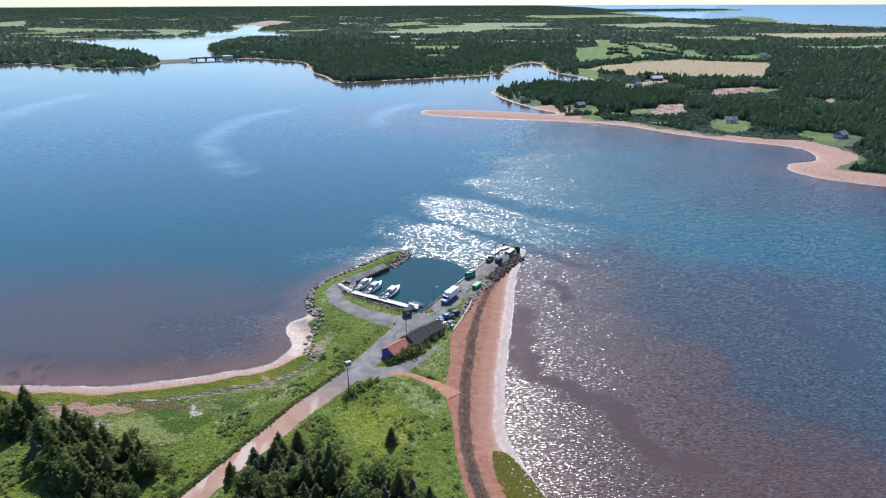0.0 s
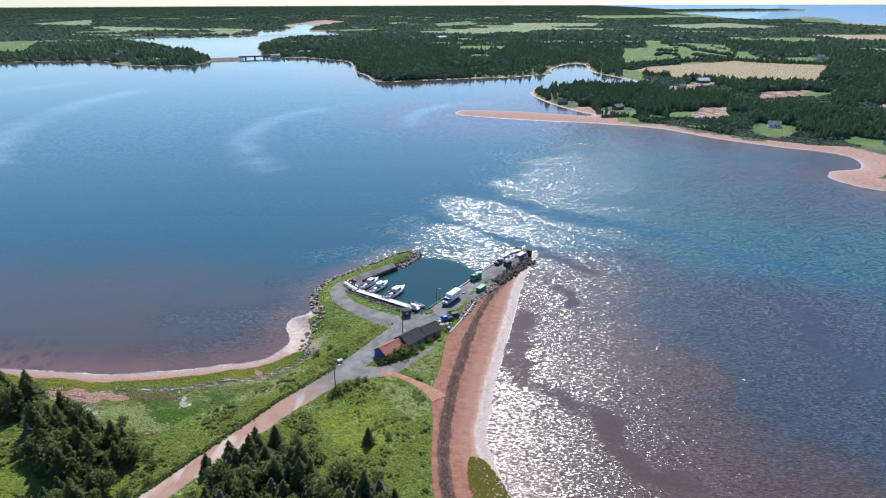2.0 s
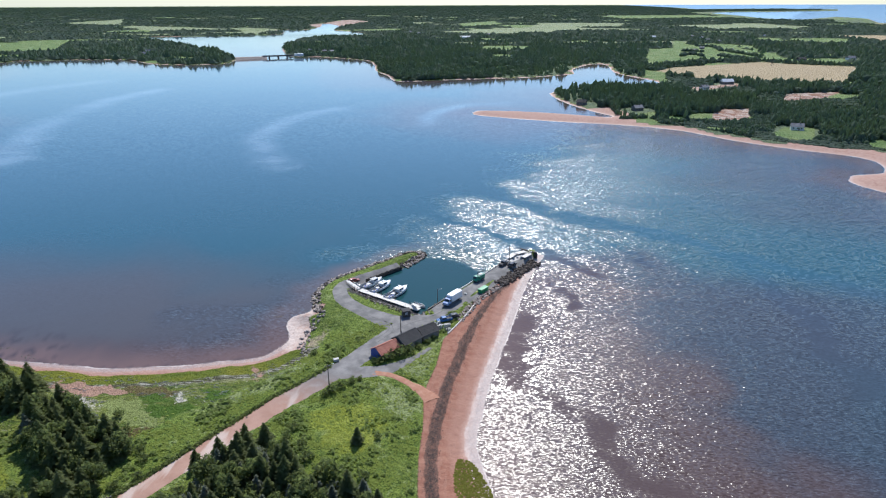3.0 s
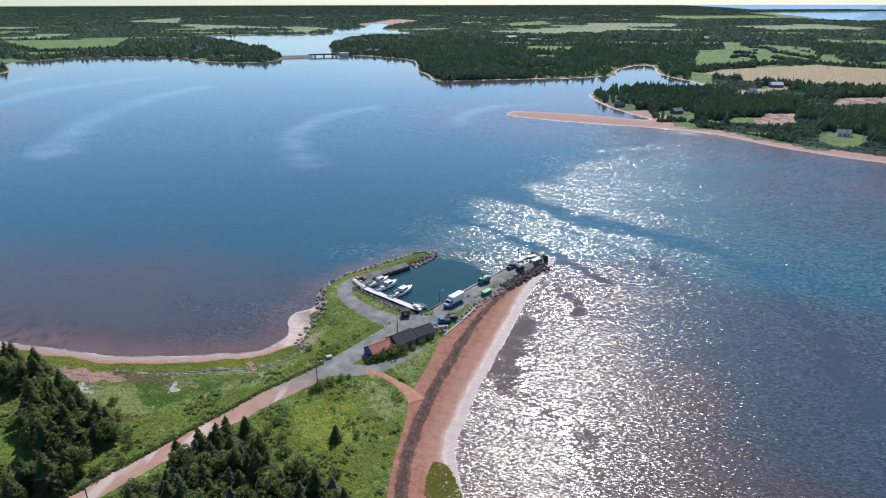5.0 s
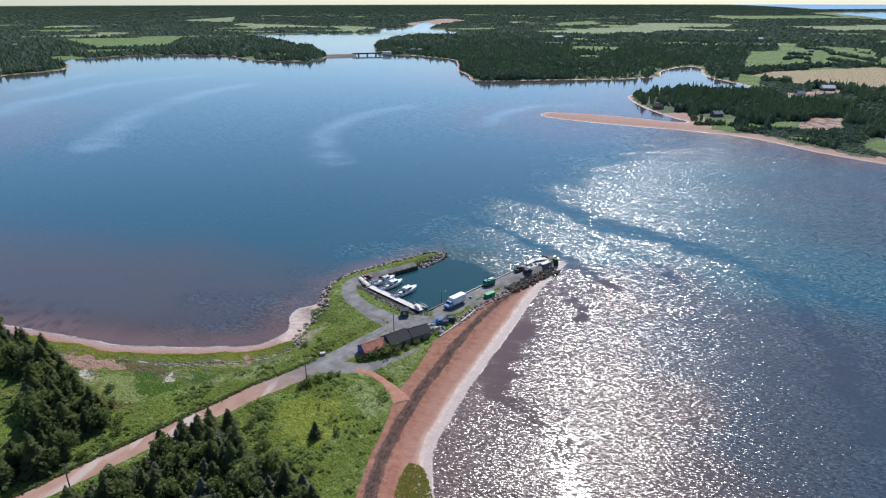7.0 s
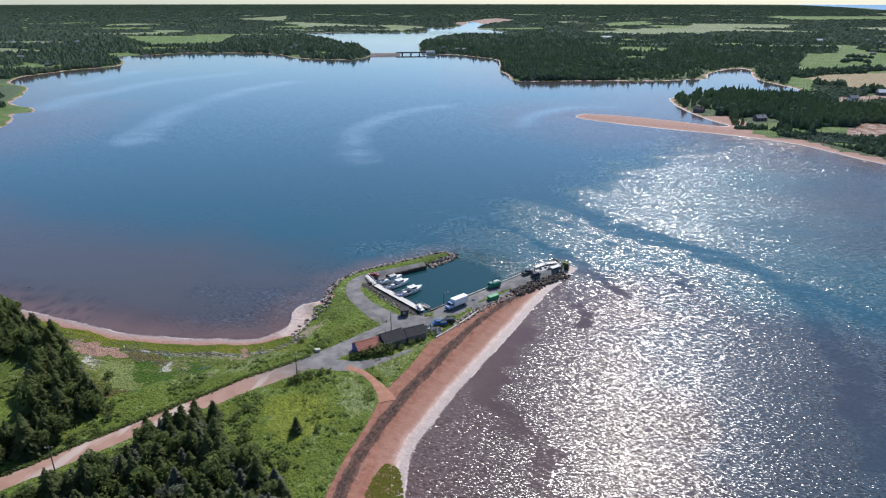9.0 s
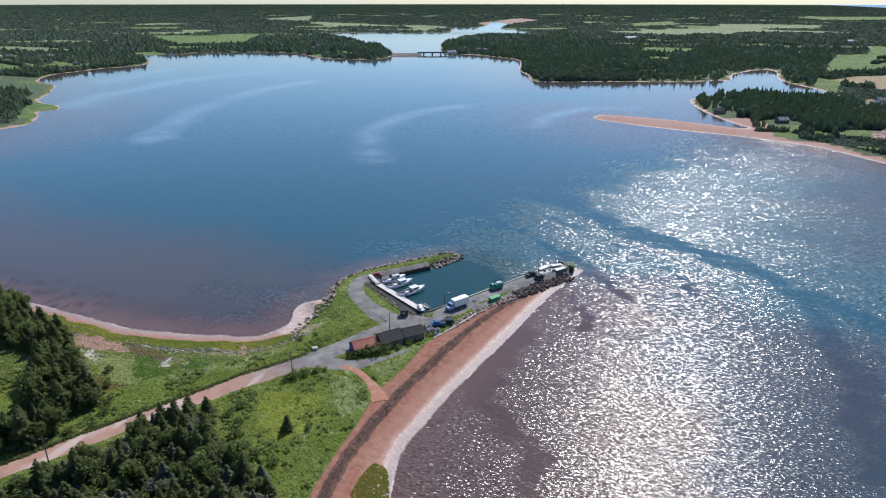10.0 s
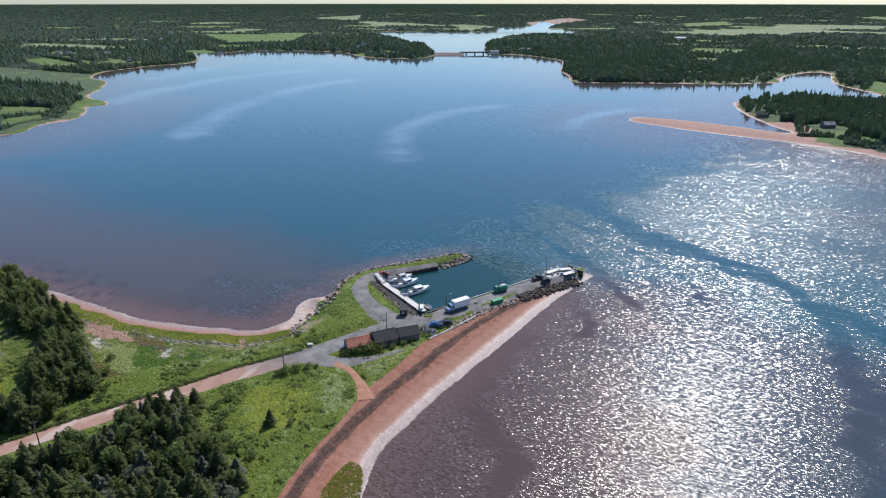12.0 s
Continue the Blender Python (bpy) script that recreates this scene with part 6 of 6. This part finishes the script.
# ---- driftwood and weeds at the marsh edge and the road verge ----
def driftwood():
    rng = np.random.RandomState(77)
    lines = [([(-118, 151.5), (-107, 152.5), (-96, 153), (-83, 153), (-72, 152.5), (-60, 151), (-51, 153)], 190, 0.8), ([(-93, 142.3), (-82, 140)], 90, 0.9), ([(-64, 148), (-60, 143.5)], 30, 0.5), ([(-56, 144.5), (-50, 143.5), (-46, 145)], 50, 0.7),
             ([(-43, 166), (-40, 160), (-37, 156)], 50, 1.0), ([(-112, 147), (-100, 147.5), (-90, 146.5)], 60, 0.6), ([(-76, 146), (-66, 146), (-58, 147.5), (-50, 148)], 90, 0.8)]
    bm = bmesh.new()
    for pts, n, spread in lines:
        p = spline(pts, 0.5)
        for i in range(int(n * 0.6)):
            x, y = p[rng.randint(len(p))] + rng.normal(0, spread, 2)
            a, L = rng.normal(0.05, 0.5), rng.uniform(0.4, 1.9)
            z = ground_z(x, y) + 0.1
            add_rod(bm, (x, y, z), (x + L * math.cos(a), y + L * math.sin(a), z + rng.uniform(-0.05, 0.15)), rng.uniform(0.04, 0.09), rng.uniform(0.02, 0.05), 4)
    ob = part("driftwood", bm, worn("grey_driftwood", (0.6, 0.57, 0.5), (0.36, 0.33, 0.28), 0.9, 0.4, 0.3))
    tagged(ob, "bleached driftwood and reeds stranded along the marsh", "driftwood", kind="stuff")


def seaweed():
    """Clumps of dark weed cast up along the beach."""
    rng = np.random.RandomState(78)
    p = spline(WRACK, 0.4)
    n = 14000
    c0 = p[rng.randint(0, len(p), n)] + rng.normal(0, 1.0, (n, 2)) * np.array([0.9, 0.5])
    c0 = c0[waves(c0[:, 0] * 2.2, c0[:, 1], 7, 62) + 0.25 * rng.normal(0, 1, n) > -0.12]
    n = len(c0)
    z = heights(c0[:, 0], c0[:, 1])[0] + 0.04
    s = rng.uniform(0.05, 0.17, n)
    az = rng.uniform(0, 6.283, n)
    d = np.stack([np.cos(az), np.sin(az), rng.uniform(0, 0.5, n)], -1)
    e = np.stack([-np.sin(az), np.cos(az), rng.uniform(-0.2, 0.4, n)], -1)
    c = np.stack([c0[:, 0], c0[:, 1], z + s * 0.2], -1)
    ob = quads("seaweed", c, d * s[:, None], e * s[:, None] * 0.7, worn("dry_seaweed", (0.032, 0.024, 0.02), (0.085, 0.056, 0.045), 0.9, 2.0, 0.3), None)
    tagged(ob, "dark brown seaweed cast up along the beach", "seaweed", kind="stuff")


def verge():
    """Tall dark weeds along the road's seaward edge."""
    rng = np.random.RandomState(79)
    p = spline([(-87, 46), (-66.5, 84), (-60, 97), (-52, 112.5), (-43.6, 128.5), (-35.8, 143.5), (-29, 154.5), (-23, 164)], 0.3)
    n = 5000
    q = p[rng.randint(0, len(p), n)] + rng.normal(0, 0.35, (n, 2))
    z = heights(q[:, 0], q[:, 1])[0]
    s = rng.uniform(0.2, 0.5, n)
    az = rng.uniform(0, 6.283, n)
    a = np.stack([np.cos(az) * 0.5, np.sin(az) * 0.5, np.full(n, 0.9)], -1) * s[:, None]
    b = np.stack([-np.sin(az), np.cos(az), rng.uniform(-0.3, 0.3, n)], -1) * s[:, None] * 0.7
    ob = quads("roadside_weeds", np.stack([q[:, 0], q[:, 1], z + s * 0.5], -1), a, b, M_LEAF, None)
    tagged(ob, "dark green weeds along the road edge", "weeds", kind="stuff")


def weed_patch():
    """Low green weed growing on the lower beach."""
    rng = np.random.RandomState(80)
    pts = [(19, 128.5), (22.5, 128), (26.5, 121), (29.5, 113), (34, 98), (26, 96), (21, 110), (18.5, 121)]
    n = 9000
    x, y = rng.uniform(17, 35, n), rng.uniform(95, 130, n)
    k = inside(x, y, spline(pts + pts[:1], 1.0))
    x, y = x[k], y[k]
    n = len(x)
    z = np.maximum(heights(x, y)[0], 0.0) + 0.06
    s, az = rng.uniform(0.15, 0.4, n), rng.uniform(0, 6.283, n)
    a = np.stack([np.cos(az), np.sin(az), rng.uniform(0, 0.4, n)], -1) * s[:, None]
    b = np.stack([-np.sin(az), np.cos(az), rng.uniform(-0.2, 0.3, n)], -1) * s[:, None]
    ob = quads("cordgrass", np.stack([x, y, z], -1), a, b, leafy("cordgrass_blades", (0.12, 0.128, 0.022), (0.19, 0.18, 0.04), (0.15, 0.15, 0.03), 0.4), None)
    tagged(ob, "olive green cordgrass patch on the lower beach", "grass", kind="stuff")


driftwood()
seaweed()
verge()
weed_patch()


# ---- far buildings and bridge ----
M_FARROOF = worn("grey_far_roof", (0.2, 0.2, 0.21), (0.13, 0.13, 0.14), 0.8, 0.3, 0.1)


def house(x, y, turn, L, W, h, wall, roof, label, category="house"):
    X, Y, Z = settle(np.array([x * 1.0]), np.array([y * 1.0]), np.array([ground_z(x, y) - 0.2]))
    k = float(np.hypot(X[0] - HUB[0], Y[0] - HUB[1]) / math.hypot(x - HUB[0], y - HUB[1]))
    b = thing("house" if category == "house" else "barn", pose(X[0], Y[0], Z[0], 0, 0, turn) @ Matrix.Diagonal((k, k, k, 1)), label, category, "far buildings")
    part("wall", box(L, W, h, bevel=0.05), wall, b)
    top = h + W * 0.36
    bm = bmesh.new()
    pts = [(-W / 2 - 0.4, h - 0.2), (W / 2 + 0.4, h - 0.2), (0, top)]
    lo = [bm.verts.new((-L / 2 - 0.3, p, z)) for p, z in pts]
    hi = [bm.verts.new((L / 2 + 0.3, p, z)) for p, z in pts]
    bm.faces.new(lo)
    bm.faces.new(hi[::-1])
    for i in range(3):
        bm.faces.new((lo[i], hi[i], hi[(i + 1) % 3], lo[(i + 1) % 3]))
    bmesh.ops.recalc_face_normals(bm, faces=bm.faces[:])
    part("roof", bm, roof, b)
    for s in (-1, 1):
        for i in range(3):
            part("window", box(1.1, 0.08, 1.2, Matrix.Translation((L * (-0.3 + 0.3 * i), s * (W / 2 + 0.02), h * 0.4)), 0.0), M_GLASS, b)
    part("door", box(1.0, 0.1, 2.1, Matrix.Translation((L * 0.12, -W / 2 - 0.05, 0.1)), 0.0), M_WOOD, b)
    if category == "house":
        part("chimney", box(0.7, 0.7, 1.6, Matrix.Translation((L * 0.2, 0, top - 0.8)), 0.03), M_GREYWALL, b)


for i, (x, y) in enumerate(HOUSE_SPOTS):
    barn = i in (0, 3, 4, 10, 11)
    wall = M_WHITE if i % 3 != 1 else M_GREYWALL
    roof = M_WHITE if i in (0, 3, 4) else M_FARROOF
    if i in (6, 10):
        wall, roof = M_GREYWALL, M_SHINGLE
    if i == 9:
        wall = M_CABBLUE
    house(x, y, (i * 47) % 90 - 30 if not barn else 10, (15 if barn else 10) * (2.6 if i == 3 else 1), 9 if barn else 7, 3.8 if barn else 3.2, wall, roof,
          ("long pale farm barn beside a field" if barn else "small house with a pitched grey roof among trees"), "barn" if barn else "house")


def bridge():
    a, b = Vector((-470, 1291, 0)), Vector((-421, 1318, 0))
    u = b - a
    L = u.length
    t = thing("bridge", pose(a.x, a.y, 0, 0, 0, math.degrees(math.atan2(u.y, u.x))), "low dark road bridge on piers across the river mouth", "bridge")
    part("deck", box(L + 6, 9, 1.3, Matrix.Translation((L / 2, 0, 3.2)), 0.1), M_DARKWOOD, t)
    for s in (-1, 1):
        part("railing", box(L + 6, 0.3, 1.0, Matrix.Translation((L / 2, s * 4.3, 4.5)), 0.05), M_GREYWALL, t)
    for i in range(3):
        part("pier", box(2.2, 8, 5.6, Matrix.Translation((10 + i * (L - 20) / 2, 0, -2)), 0.2), M_DARKWOOD, t)
    bm = bmesh.new()
    c, d = Vector((-530, 1258)), Vector((-466, 1293))
    e = d - c
    n = Vector((-e.y, e.x)).normalized()
    lo = [bm.verts.new((*(c + n * 16), -2)), bm.verts.new((*(d + n * 14), -2)), bm.verts.new((*(d - n * 14), -2)), bm.verts.new((*(c - n * 16), -2))]
    hi = [bm.verts.new((*(c + n * 6), 4)), bm.verts.new((*(d + n * 5), 4)), bm.verts.new((*(d - n * 5), 4)), bm.verts.new((*(c - n * 6), 4))]
    bm.faces.new(hi)
    for i in range(4):
        bm.faces.new((lo[i], lo[(i + 1) % 4], hi[(i + 1) % 4], hi[i]))
    bmesh.ops.recalc_face_normals(bm, faces=bm.faces[:])
    tagged(part("causeway", bm, M_ROCK), "grey stone causeway leading to the bridge", "causeway", kind="structure")
    f = thing("fish_plant", pose(-408, 1322, 3, 0, 0, 30), "low white building beside the bridge", "building", "far buildings")
    part("wall", box(18, 8, 4, bevel=0.05), M_WHITE, f)
    part("roof", box(19, 9, 0.4, Matrix.Translation((0, 0, 4)), 0.1), M_WHITE, f)


bridge()
p = thing("lattice_mast", pose(466, 1168, ground_z(466, 1168) - 0.2), "small dark lattice mast standing in a ripe field", "mast")
for k in range(3):
    ca, sa = math.cos(k * 2.094), math.sin(k * 2.094)
    part("leg", rod((2.2 * ca, 2.2 * sa, 0), (0.3 * ca, 0.3 * sa, 14), 0.2, 0.15, 6), M_DARKWOOD, p)


# ---- half-drowned rocks off the west shore ----
def drowned_rock(x, y, s, seed):
    t = tagged(new("shore_rock", stone_mesh(seed)), "dark weedy rock just breaking the shallow water", "rock", "rocks off the west shore")
    t.data.materials.append(M_DARKROCK)
    t.matrix_basis = pose(x, y, -0.12 * s, 0, 0, seed * 40) @ Matrix.Diagonal((s * 1.5, s * 0.8, s * 0.42, 1))


_rng = random.Random(12)
for i in range(34):
    cx, cy = _rng.choice([(-177, 168), (-169, 170.5), (-159, 173), (-157, 176), (-131, 169), (-143, 170), (-150, 167), (-122, 164), (-48, 198)])
    drowned_rock(cx + _rng.uniform(-4, 4), cy + _rng.uniform(-1.2, 1.2), _rng.uniform(0.5, 1.7), 300 + i)
